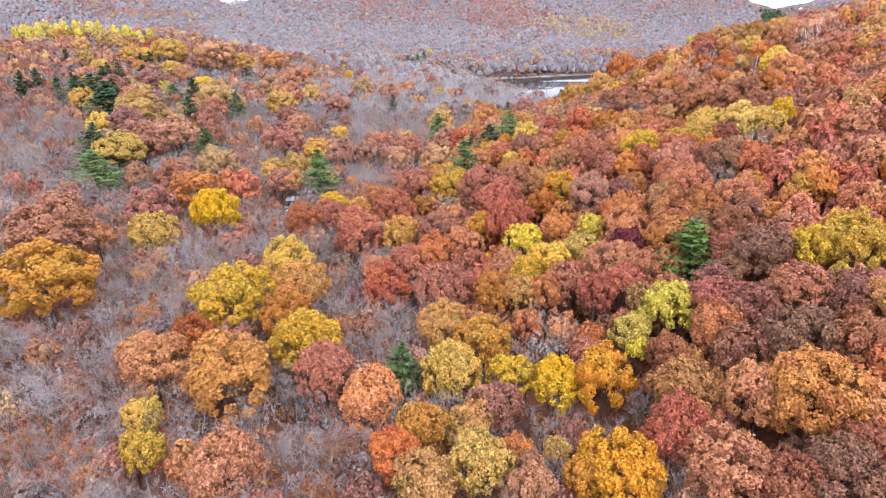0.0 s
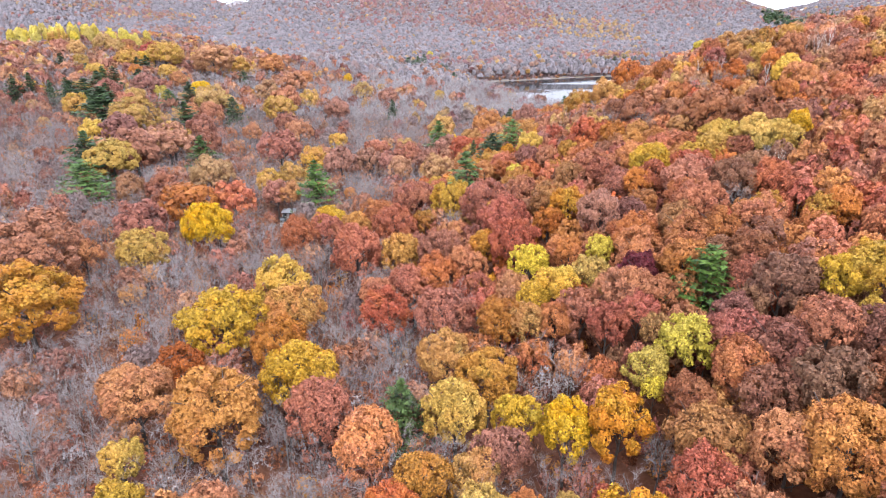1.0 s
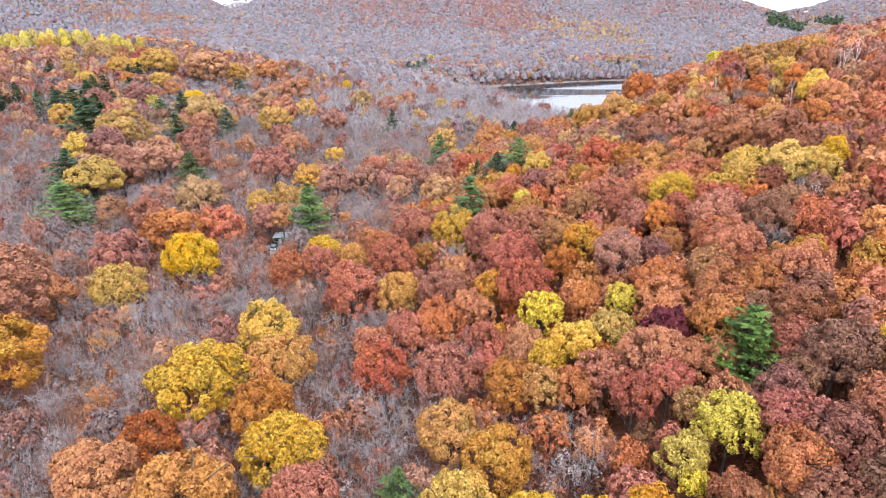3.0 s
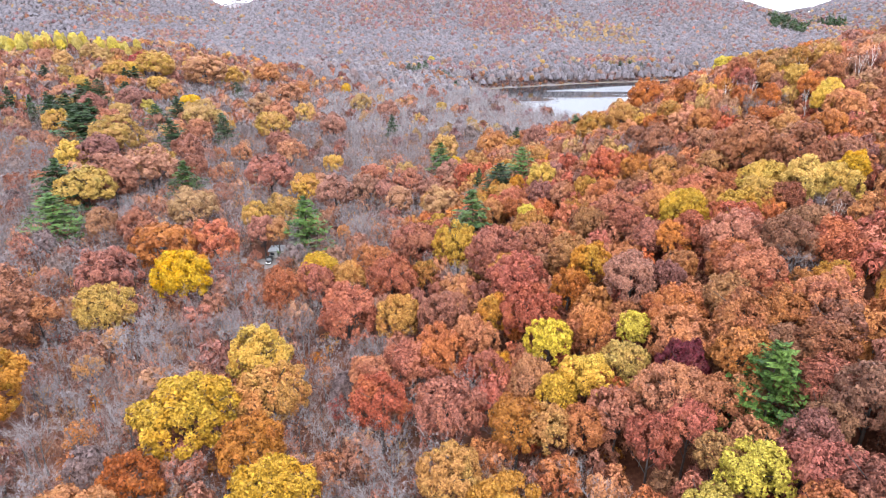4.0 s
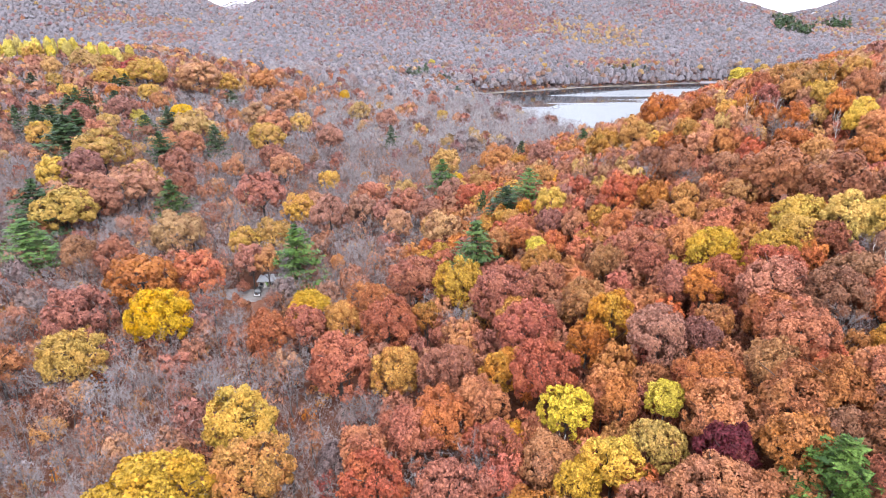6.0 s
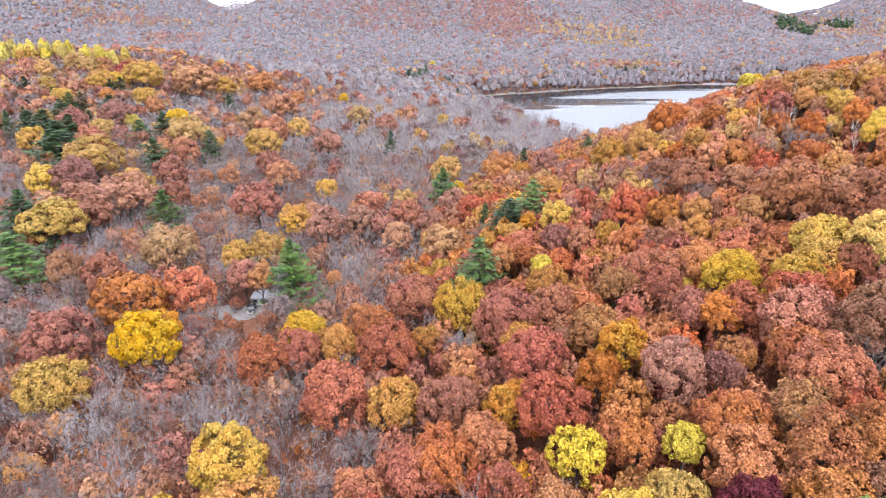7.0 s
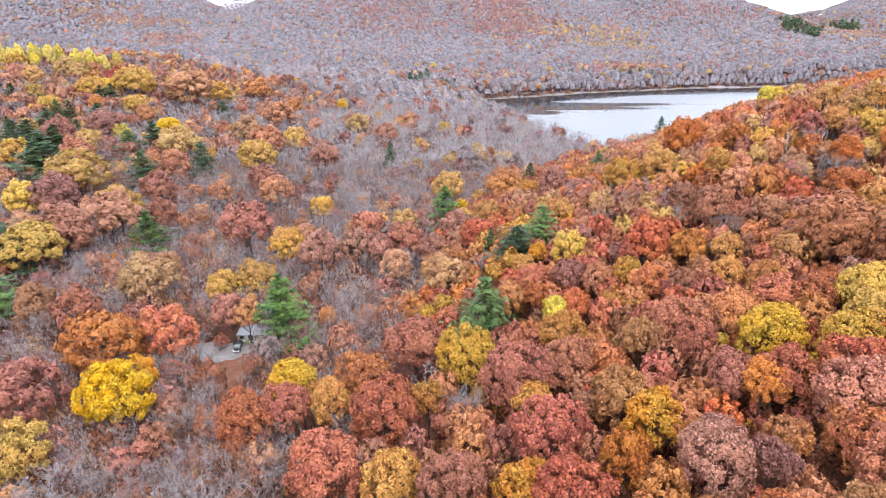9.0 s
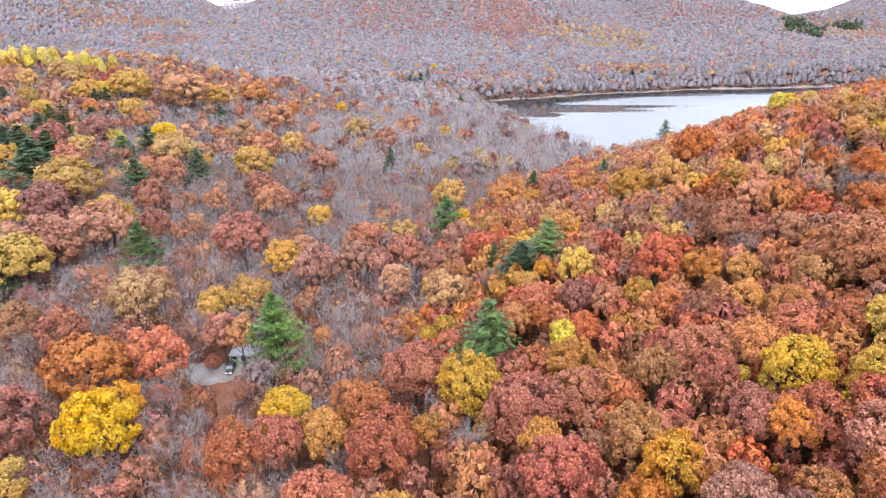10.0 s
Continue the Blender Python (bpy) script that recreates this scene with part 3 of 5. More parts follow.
pine(-49.4, 230.9, 25, "pine", 1.1)
pine(7.7, 213.0, 24, "pine", 1.3)
pine(-2.7, 322.8, 23, "pine", 1.15)
pine(29.1, 261.7, 21, "pine", 1.1)
pine(20.3, 255.0, 19, "spruce", 1.4)
pine(13.1, 269.4, 16, "spruce", 0.7)
pine(38.8, 362.8, 19, "spruce", 1.0)
pine(67.2, 346.4, 16, "spruce", 1.1)
pine(-138.2, 403.9, 23, "spruce", 1.0)
pine(-158.7, 377.7, 23.6, "spruce", 1.37)
pine(-188.8, 426.0, 18.9, "spruce", 1.26)
pine(-177.5, 433.2, 23.6, "spruce", 1.37)
pine(-169.0, 527.4, 19, "spruce", 1.2)
pine(-36.4, 438.3, 19, "spruce", 0.9)
pine(191.4, 618.2, 18, "spruce", 1.1)
pine(-210.9, 380.9, 28.3, "spruce", 1.58)
pine(-235.4, 408.5, 26.0, "spruce", 1.47)
pine(-241.9, 437.0, 23.6, "spruce", 1.37)
pine(-254.7, 468.0, 18.9, "spruce", 1.05)
pine(-246.4, 466.9, 20.1, "spruce", 1.16)
pine(-231.5, 447.5, 15, "pine", 1.4)
pine(-276.9, 487.1, 15.3, "spruce", 1.05)
pine(-227.8, 467.4, 20.1, "spruce", 1.68)
pine(-249.1, 511.6, 18.9, "spruce", 1.16)
pine(-244.1, 517.4, 20.1, "spruce", 1.26)
pine(-299.5, 493.4, 18.9, "spruce", 1.16)
pine(-250.3, 418.5, 21.2, "spruce", 1.16)
pine(-225.7, 416.0, 22, "spruce", 1.3)
pine(-216.0, 380.6, 23, "spruce", 1.4)
pine(-236.0, 400.1, 21, "spruce", 1.3)
pine(-224.1, 593.1, 12, "spruce", 1.0)
pine(-162.0, 275.2, 27.1, "spruce", 1.37)
pine(-147.8, 245.8, 21, "pine", 1.5)
pine(-284.9, 413.1, 22.4, "spruce", 0.95)
pine(-282.1, 425.3, 21.2, "spruce", 1.05)
pine(-266.6, 421.9, 18.9, "spruce", 0.95)
pine(-256.9, 424.4, 21.2, "spruce", 0.95)
pine(52.1, 117.0, 19, "pine", 1.25)
pine(-7.6, 97.9, 17, "pine", 1.0)

# ---- trees that stand out: in leaf ----
leafy(-101.0, 138.0, 13.4, "gold")
leafy(-114.1, 164.1, 14.4, "tan")
leafy(-51.1, 131.6, 10.6, "yellow")
leafy(-28.6, 110.9, 8.0, "yellow")
leafy(-60.1, 106.8, 8.2, "ember")
leafy(-55.1, 116.3, 6.4, "ember")
leafy(-40.4, 96.1, 9.8, "ember")
leafy(-55.1, 90.9, 3.8, "yellow")
leafy(-49.5, 79.4, 3.9, "yellow")
leafy(-33.1, 72.3, 6.2, "tan")
leafy(-22.5, 97.9, 6.9, "salmon")
leafy(-12.8, 88.6, 5.9, "salmon")
leafy(0.1, 110.5, 6.4, "gold")
leafy(7.9, 103.7, 6.4, "gold")
leafy(1.7, 94.0, 6.5, "yellow")
leafy(12.3, 91.4, 4.3, "yellow")
leafy(19.6, 87.8, 5.0, "yellow")
leafy(27.5, 86.8, 5.8, "gold")
leafy(-3.5, 78.9, 5.1, "gold")
leafy(4.2, 80.1, 4.4, "gold")
leafy(8.2, 84.4, 5.1, "mauve")
leafy(-2.3, 65.8, 5.2, "gold")
leafy(5.4, 69.2, 5.1, "yellow")
leafy(11.6, 72.9, 3.0, "tan")
leafy(17.0, 72.4, 2.3, "yellow")
leafy(19.5, 66.6, 3.3, "gold")
leafy(12.1, 64.7, 4.3, "mauve")
leafy(24.8, 66.7, 6.7, "gold")
leafy(22.6, 74.7, 2.2, "crimson")
leafy(35.1, 72.8, 6.0, "brick")
leafy(37.8, 63.0, 6.3, "brick")
leafy(39.0, 80.1, 6.1, "ember")
leafy(35.3, 98.5, 4.3, "lime")
leafy(43.4, 102.0, 5.5, "lime")
leafy(40.0, 106.9, 3.7, "gold")
leafy(35.4, 94.1, 2.5, "lime")
leafy(39.5, 89.1, 4.6, "brown")
leafy(47.7, 91.5, 5.6, "rust")
leafy(50.4, 99.7, 5.4, "rust")
# on this east side some crowns are browned, partly standing for its dimmer light
leafy(54.6, 94.3, 6.1, "brown")
leafy(52.5, 105.9, 4.7, "mauve")
leafy(49.5, 86.5, 5.7, "brown")
leafy(57.5, 83.8, 6.3, "brown")
leafy(64.3, 81.0, 6.1, "brown")
leafy(47.6, 75.7, 5.8, "rust")
leafy(53.4, 72.6, 7.6, "ember")
leafy(60.4, 70.1, 4.4, "rust")
leafy(55.0, 61.7, 5.3, "brown")
leafy(44.2, 60.0, 5.0, "brown")
leafy(50.6, 59.3, 5.6, "brown")
leafy(70.9, 106.3, 4.6, "yellow")
leafy(76.5, 104.0, 6.6, "yellow")
leafy(68.8, 92.0, 5.1, "brown")
leafy(70.7, 97.1, 2.4, "yellow")
leafy(72.7, 88.9, 3.6, "gold")
leafy(63.3, 95.3, 5.7, "brick")
leafy(62.1, 108.6, 6.2, "brown")
leafy(-7.1, 72.0, 4.4, "rust")
leafy(-91.8, 214.1, 10.6, "orange")
leafy(-77.7, 193.2, 8.8, "yellow")
leafy(-91.0, 175.5, 8.4, "yellow")
leafy(-77.8, 221.5, 8.6, "rust")
leafy(-99.5, 193.7, 9.0, "mauve")
leafy(-107.3, 173.2, 6.3, "rust")
leafy(-45.7, 185.0, 7.4, "ember")
leafy(-42.8, 151.4, 8.4, "yellow")
leafy(-36.8, 138.6, 8.0, "gold")
leafy(-36.1, 122.4, 7.2, "ember")
leafy(-38.7, 198.6, 6.4, "yellow")
leafy(-37.7, 188.4, 6.1, "rust")
leafy(-28.2, 190.3, 5.7, "gold")
leafy(-21.6, 198.2, 7.1, "ember")
leafy(-15.3, 184.1, 8.4, "brick")
leafy(-6.0, 187.1, 4.0, "gold")
leafy(2.8, 198.7, 7.8, "yellow")
leafy(-25.1, 168.4, 8.7, "brick")
leafy(-12.0, 165.0, 6.3, "gold")
leafy(-10.0, 207.9, 8.3, "rust")
leafy(12.8, 185.6, 8.2, "brick")
leafy(23.6, 187.6, 6.5, "rust")
leafy(15.5, 179.4, 4.4, "gold")
leafy(16.9, 168.3, 7.9, "rust")
leafy(23.7, 172.4, 3.5, "mauve")
leafy(10.9, 158.7, 5.5, "gold")
leafy(17.8, 152.8, 7.3, "brick")
leafy(29.7, 171.4, 6.2, "ember")
leafy(27.9, 159.3, 5.5, "ember")
leafy(20.8, 141.9, 5.2, "lime")
leafy(-0.8, 161.8, 6.6, "brick")
leafy(-2.0, 148.1, 7.0, "brick")
leafy(5.6, 150.6, 5.7, "brick")
leafy(8.2, 141.9, 3.5, "rust")
leafy(-13.6, 133.9, 7.1, "rust")
leafy(-7.7, 145.4, 6.7, "brick")
leafy(-16.6, 142.1, 5.4, "rust")
leafy(-0.2, 128.4, 7.2, "salmon")
leafy(15.9, 133.1, 5.2, "salmon")
leafy(19.5, 125.7, 4.5, "yellow")
leafy(11.9, 121.1, 5.6, "ember")
leafy(16.9, 118.7, 4.6, "gold")
leafy(25.3, 128.0, 4.9, "yellow")
leafy(32.3, 130.6, 5.2, "yellow")
leafy(36.7, 138.9, 3.6, "lime")
leafy(29.6, 140.9, 4.2, "salmon")
leafy(39.7, 153.5, 6.8, "mauve")
leafy(33.9, 164.4, 5.5, "gold")
leafy(46.6, 151.0, 3.9, "mauve")
leafy(50.6, 154.0, 3.9, "tan")
leafy(44.3, 140.0, 6.6, "rust")
leafy(43.4, 132.1, 6.7, "salmon")
leafy(41.5, 125.5, 5.2, "maroon")
leafy(50.2, 124.1, 5.1, "tan")
leafy(36.8, 119.1, 6.8, "salmon")
leafy(28.2, 118.8, 5.3, "brick")
leafy(23.1, 118.6, 4.3, "rust")
leafy(43.2, 116.7, 4.5, "mauve")
leafy(57.3, 124.1, 4.9, "brown")
leafy(60.4, 144.2, 7.0, "brick")
leafy(59.7, 151.7, 6.0, "rust")
leafy(53.4, 138.7, 4.9, "orange")
leafy(53.5, 130.9, 7.1, "ember")
leafy(60.0, 130.8, 6.5, "orange")
leafy(68.7, 131.6, 6.7, "rust")
leafy(74.0, 139.7, 4.0, "gold")
leafy(67.3, 126.5, 4.9, "brown")
leafy(62.0, 120.7, 5.1, "brown")
leafy(71.9, 152.6, 6.5, "brown")
leafy(79.7, 150.4, 5.9, "brick")
leafy(57.7, 167.4, 6.0, "brick")
leafy(52.9, 166.9, 4.4, "salmon")
leafy(63.9, 168.6, 2.9, "yellow")
leafy(49.5, 171.6, 5.2, "salmon")
leafy(63.7, 159.7, 7.2, "brick")
leafy(59.6, 114.7, 5.0, "mauve")
leafy(56.5, 108.3, 4.3, "brown")
leafy(31.9, 112.0, 4.6, "brick")
leafy(38.0, 113.3, 4.1, "rust")
leafy(85.6, 265.5, 5.5, "gold")
leafy(64.0, 294.8, 7.1, "gold")
leafy(74.3, 290.3, 7.7, "gold")
leafy(88.3, 304.9, 8.2, "orange")
leafy(89.5, 247.8, 5.6, "rust")
leafy(113.2, 248.7, 5.2, "orange")
leafy(106.9, 223.7, 5.4, "orange")
leafy(102.4, 209.7, 6.0, "tan")
leafy(114.0, 212.9, 6.3, "orange")
leafy(124.0, 236.0, 4.3, "yellow")
leafy(126.6, 227.2, 6.9, "rust")
leafy(88.4, 209.7, 9.4, "brick")
leafy(81.8, 214.1, 4.9, "salmon")
leafy(73.3, 240.5, 6.5, "mauve")
leafy(95.4, 194.7, 9.0, "brown")
leafy(106.4, 192.4, 5.7, "brick")
leafy(81.8, 186.3, 6.0, "yellow")
leafy(90.2, 180.5, 6.8, "yellow")
leafy(95.6, 176.9, 5.8, "yellow")
leafy(103.0, 182.6, 4.3, "yellow")
leafy(70.8, 172.9, 6.0, "yellow")
leafy(78.1, 178.5, 5.7, "yellow")
leafy(60.2, 179.1, 6.3, "yellow")
leafy(82.7, 175.3, 4.9, "brown")
leafy(67.1, 192.7, 5.2, "salmon")
leafy(63.0, 205.1, 4.4, "orange")
leafy(59.5, 208.3, 3.6, "tan")
leafy(46.0, 189.5, 7.3, "rust")
leafy(57.9, 188.4, 5.8, "rust")
leafy(74.6, 190.7, 4.4, "orange")
leafy(79.2, 158.2, 6.1, "brown")
leafy(38.8, 188.1, 4.8, "orange")
leafy(47.0, 182.6, 4.7, "mauve")
leafy(67.1, 165.3, 5.9, "rust")
leafy(52.1, 183.1, 1.9, "yellow")
leafy(-189.9, 330.8, 9.6, "yellow")
leafy(-178.5, 355.2, 15.3, "gold")
leafy(-176.6, 334.8, 11.9, "brick")
leafy(-145.2, 325.4, 11.0, "gold")
leafy(-139.4, 309.2, 12.3, "salmon")
leafy(-151.4, 276.9, 11.4, "yellow")
leafy(-148.2, 292.5, 12.9, "brick")
leafy(-167.5, 297.9, 7.1, "rust")
leafy(-98.2, 253.2, 9.3, "orange")
leafy(-98.2, 266.5, 5.6, "salmon")
leafy(-65.1, 257.9, 7.4, "gold")
leafy(-73.8, 252.3, 6.0, "gold")
leafy(-61.8, 286.7, 6.8, "gold")
leafy(-66.5, 236.4, 5.5, "rust")
leafy(-60.3, 234.6, 5.0, "tan")
leafy(-49.6, 242.3, 3.7, "salmon")
leafy(-78.8, 204.6, 5.9, "gold")
leafy(-107.9, 231.1, 7.8, "mauve")
leafy(-125.2, 238.3, 6.7, "brown")
leafy(-82.0, 304.8, 11.4, "mauve")
leafy(-124.3, 320.2, 8.3, "mauve")
leafy(-85.9, 359.0, 8.1, "orange")
leafy(-112.1, 357.4, 6.2, "rust")
leafy(-95.6, 374.2, 7.9, "rust")
leafy(-138.3, 351.0, 9.3, "mauve")
leafy(-58.6, 338.8, 5.6, "gold")
leafy(-58.3, 304.0, 5.2, "rust")
leafy(-0.8, 362.8, 8.7, "gold")
leafy(4.7, 332.8, 3.8, "yellow")
leafy(-34.2, 310.8, 7.3, "rust")
leafy(-19.1, 314.1, 5.9, "gold")
leafy(15.2, 310.7, 5.3, "gold")
leafy(-17.0, 289.0, 7.6, "rust")
leafy(-35.4, 287.7, 6.6, "rust")
leafy(-47.8, 279.8, 8.6, "brick")
leafy(-26.3, 283.0, 5.4, "rust")
leafy(-2.6, 249.8, 7.4, "orange")
leafy(-19.1, 264.7, 5.9, "salmon")
leafy(-6.9, 280.7, 5.3, "rust")
leafy(1.7, 299.1, 6.8, "brick")
leafy(-2.9, 229.4, 3.3, "yellow")
leafy(-7.4, 227.5, 2.5, "yellow")
leafy(9.0, 278.1, 6.5, "brick")
leafy(24.9, 341.8, 9.4, "orange")
leafy(44.1, 325.9, 7.6, "brick")
leafy(37.5, 278.9, 6.2, "gold")
leafy(33.5, 329.0, 5.0, "gold")
leafy(44.2, 347.2, 6.7, "orange")
leafy(25.9, 248.5, 3.3, "gold")
leafy(21.4, 243.7, 3.5, "gold")
leafy(34.3, 242.3, 5.5, "yellow")
leafy(22.6, 230.5, 4.9, "rust")
leafy(30.7, 225.5, 4.7, "mauve")
leafy(14.9, 221.5, 4.9, "orange")
leafy(21.4, 220.0, 3.9, "orange")
leafy(25.0, 209.4, 4.3, "lime")
leafy(29.9, 211.6, 4.4, "rust")
leafy(24.3, 198.2, 6.0, "orange")
leafy(-1.1, 217.7, 5.3, "rust")
leafy(-36.6, 232.5, 2.9, "orange")
leafy(79.8, 210.0, 5.0, "tan")
leafy(52.3, 230.9, 6.6, "rust")
leafy(61.2, 223.4, 4.9, "orange")
leafy(47.1, 228.5, 3.2, "crimson")
leafy(44.1, 220.0, 3.9, "gold")
leafy(37.3, 221.2, 4.7, "salmon")
leafy(59.1, 211.3, 3.1, "tan")
leafy(68.2, 218.3, 4.0, "gold")
leafy(67.8, 197.8, 5.1, "salmon")
leafy(48.5, 212.7, 4.5, "salmon")
leafy(54.0, 207.2, 4.4, "mauve")
leafy(70.0, 253.7, 5.1, "mauve")
leafy(86.2, 252.0, 5.7, "rust")
leafy(84.4, 231.0, 5.1, "mauve")
leafy(104.5, 233.5, 5.5, "orange")
leafy(-325.0, 540.8, 7.1, "rust")
leafy(-308.3, 532.9, 8.0, "orange")
leafy(-349.6, 578.5, 8.9, "gold")
leafy(-297.8, 558.5, 11.0, "gold")
leafy(-286.2, 554.3, 8.1, "gold")
leafy(-283.5, 571.2, 8.3, "orange")
leafy(-277.5, 589.6, 7.9, "gold")
leafy(-257.5, 562.3, 10.6, "crimson")
leafy(-245.7, 578.5, 5.9, "gold")
leafy(-265.8, 537.4, 6.4, "yellow")
leafy(-253.8, 535.4, 8.9, "yellow")
leafy(-237.6, 539.4, 15.1, "gold")
leafy(-286.5, 498.4, 7.4, "gold")
leafy(-260.3, 519.4, 9.9, "gold")
leafy(-263.7, 475.6, 7.4, "yellow")
leafy(-241.4, 490.8, 6.5, "tan")
leafy(-219.9, 500.2, 9.2, "yellow")
leafy(-197.3, 539.5, 19.5, "orange")
leafy(-187.9, 571.5, 10.8, "gold")
leafy(-163.6, 602.5, 12.8, "orange")
leafy(-203.6, 480.8, 7.9, "orange")
leafy(-213.3, 445.2, 11.0, "rust")
leafy(-228.7, 424.6, 10.5, "brick")
leafy(-208.7, 419.0, 8.2, "gold")
leafy(-201.3, 442.9, 6.1, "lime")
leafy(-178.4, 455.8, 9.3, "yellow")
leafy(-157.4, 421.6, 12.2, "gold")
leafy(-203.1, 396.1, 9.6, "salmon")
leafy(-234.8, 393.9, 8.1, "gold")
leafy(-131.6, 464.5, 11.1, "orange")
leafy(-127.9, 528.9, 11.9, "orange")
leafy(-127.8, 575.2, 7.5, "orange")
leafy(-108.9, 409.4, 11.6, "gold")
leafy(-100.5, 461.7, 8.1, "gold")
leafy(-112.1, 443.1, 11.5, "salmon")
leafy(-147.5, 390.6, 8.8, "rust")
leafy(-162.9, 398.6, 5.6, "orange")
leafy(-140.1, 421.7, 3.6, "gold")
leafy(-93.8, 611.9, 5.3, "yellow")
leafy(-68.0, 522.6, 9.2, "gold")
leafy(-3.7, 539.0, 5.6, "yellow")
leafy(-72.5, 420.1, 9.4, "brick")
leafy(-43.0, 489.2, 9.1, "rust")
leafy(-13.1, 628.6, 7.0, "rust")
leafy(139.0, 344.4, 6.1, "lime")
leafy(290.8, 593.4, 9.8, "yellow")
leafy(140.3, 326.5, 4.1, "yellow")
leafy(236.3, 543.1, 7.7, "gold")

# golden trees along the crest
leafy(125.7, 286.8, 5.2, "gold")
leafy(123.2, 271.8, 4.6, "orange")
leafy(129.6, 275.2, 5.4, "gold")
leafy(137.6, 277.5, 5.6, "gold")
leafy(129.1, 261.0, 4.8, "yellow")
leafy(135.6, 295.2, 4.4, "gold")
leafy(139.0, 259.3, 6.0, "orange")
leafy(145.9, 274.5, 5.5, "gold")
leafy(117.3, 284.3, 4.6, "orange")
leafy(100.0, 289.6, 5, "orange")
leafy(142.2, 343.7, 4, "yellow")
leafy(130.5, 242.3, 5, "yellow")
leafy(114.8, 271.7, 4.5, "rust")
leafy(128.3, 251.6, 5, "rust")

# ---- trees that stand out: leafless and half bare ----
bare(-76.6, 98.2, 17)
bare(-48.0, 90.1, 14)
bare(-10.6, 117.6, 16)
bare(32.3, 82.2, 13)
bare(-19.1, 76.2, 15)
bare(-28.1, 94.6, 14)
bare(-95.6, 116.2, 15)
bare(-76.9, 114.0, 13)
bare(-82.2, 132.1, 14)
bare(-79.6, 142.0, 15)
bare(-75.9, 151.0, 15)
bare(-100.7, 168.3, 13)
bare(-70.6, 171.3, 14)
bare(-67.6, 154.0, 15)
bare(-25.9, 77.8, 14)
bare(0.8, 186.2, 13)
bare(-18.0, 158.0, 14)
bare(-10.0, 128.4, 13)
bare(69.8, 146.0, 16)
bare(89.8, 171.8, 13)
bare(-24.7, 130.7, 14)
bare(-59.5, 198.3, 14)
bare(-61.1, 188.5, 14)
bare(-44.0, 171.3, 14)
bare(-117.1, 193.9, 14)
bare(-75.0, 165.5, 14)
bare(-60.0, 158.7, 14)
bare(-49.8, 176.6, 14)
bare(-58.5, 172.5, 14)
bare(-77.3, 147.8, 14)
bare(-89.8, 144.8, 14)
bare(-29.6, 232.7, 14)
bare(62.3, 285.8, 13)
bare(69.9, 265.6, 13)
bare(112.3, 265.3, 14)
bare(1.9, 183.1, 16)
bare(-127.3, 258.4, 14)
bare(-78.3, 248.7, 13)
bare(-135.8, 278.2, 13)
bare(-11.1, 249.4, 14)
bare(9.6, 254.4, 14)
bare(-41.6, 264.3, 14)
bare(-31.4, 246.8, 14)
bare(-31.1, 225.4, 15)
bare(-24.3, 231.4, 14)
bare(-21.0, 244.9, 14)
bare(-15.8, 223.3, 14)
bare(-36.4, 221.7, 14)
bare(-47.1, 217.4, 14)
bare(-69.3, 332.6, 14)
bare(-55.9, 371.1, 14)
bare(-72.1, 395.8, 14)
bare(-36.5, 401.9, 14)
bare(-16.3, 362.2, 14)
bare(-107.8, 375.5, 14)
bare(66.3, 269.7, 13)
bare(49.9, 267.5, 13)
bare(107.8, 246.9, 15)
bare(89.9, 294.8, 13)
bare(66.8, 222.9, 13)
bare(55.5, 280.9, 15)
bare(58.5, 271.8, 15)
bare(68.6, 256.4, 15)
bare(66.6, 243.6, 15)
bare(73.6, 231.9, 15)
bare(100.8, 248.5, 15)
bare(114.6, 248.2, 15)
bare(47.5, 305.1, 15)
bare(109.9, 243.4, 15)
bare(67.1, 276.4, 15)
bare(-63.1, 82.4, 15, "orange")
bare(-74.4, 85.7, 14, "brown")
bare(-16.5, 77.1, 15, "brown")
bare(-97.8, 125.3, 13, "mauve")
bare(-46.9, 82.8, 12, "rust")
bare(-56.3, 75.5, 14, "tan")
bare(-65.1, 74.9, 14, "tan")
bare(-18.4, 68.0, 14, "brown")
bare(-94.6, 158.2, 14, "brown")
bare(-63.9, 150.1, 14, "tan")
bare(-85.7, 167.7, 13, "orange")
bare(-23.1, 139.1, 12, "crimson")
bare(-85.2, 155.3, 14, "tan")
bare(-67.4, 142.5, 14, "mauve")
bare(-74.2, 132.6, 14, "tan")
bare(-33.0, 130.0, 13, "mauve")
bare(-42.7, 177.0, 13, "tan")
bare(-62.8, 168.7, 13, "mauve")
bare(-51.8, 160.5, 12, "rust")
bare(-110.4, 327.7, 14, "orange")
bare(-127.0, 282.2, 13, "orange")
bare(-96.9, 286.0, 14, "mauve")
bare(-139.0, 262.3, 14, "rust")
bare(-24.7, 234.7, 14, "tan")
bare(-42.3, 353.2, 14, "tan")
bare(-24.7, 331.7, 13, "mauve")
bare(-51.7, 331.5, 14, "mauve")
bare(-44.2, 229.1, 13, "mauve")
bare(-52.7, 211.9, 13, "mauve")
bare(-73.2, 210.5, 13, "rust")
bare(-117.8, 232.9, 14, "mauve")


# ---- poplars in a pale yellow row on the knoll ----
for i in range(36):
    x = -396 + 3.4 * i + pick.uniform(-1.2, 1.2)
    t = leafy(x, 582 + 9 * (i % 2) + 4 * math.sin(i * 1.3), pick.uniform(3.2, 4.8), "pale_yellow", height=pick.uniform(20, 27), crown_tall=pick.uniform(7, 10), mid=True)
    t.name = "poplar_tree"
    tagged(t, "slender pale yellow poplar standing in a row on the knoll", "tree", "row of poplars")

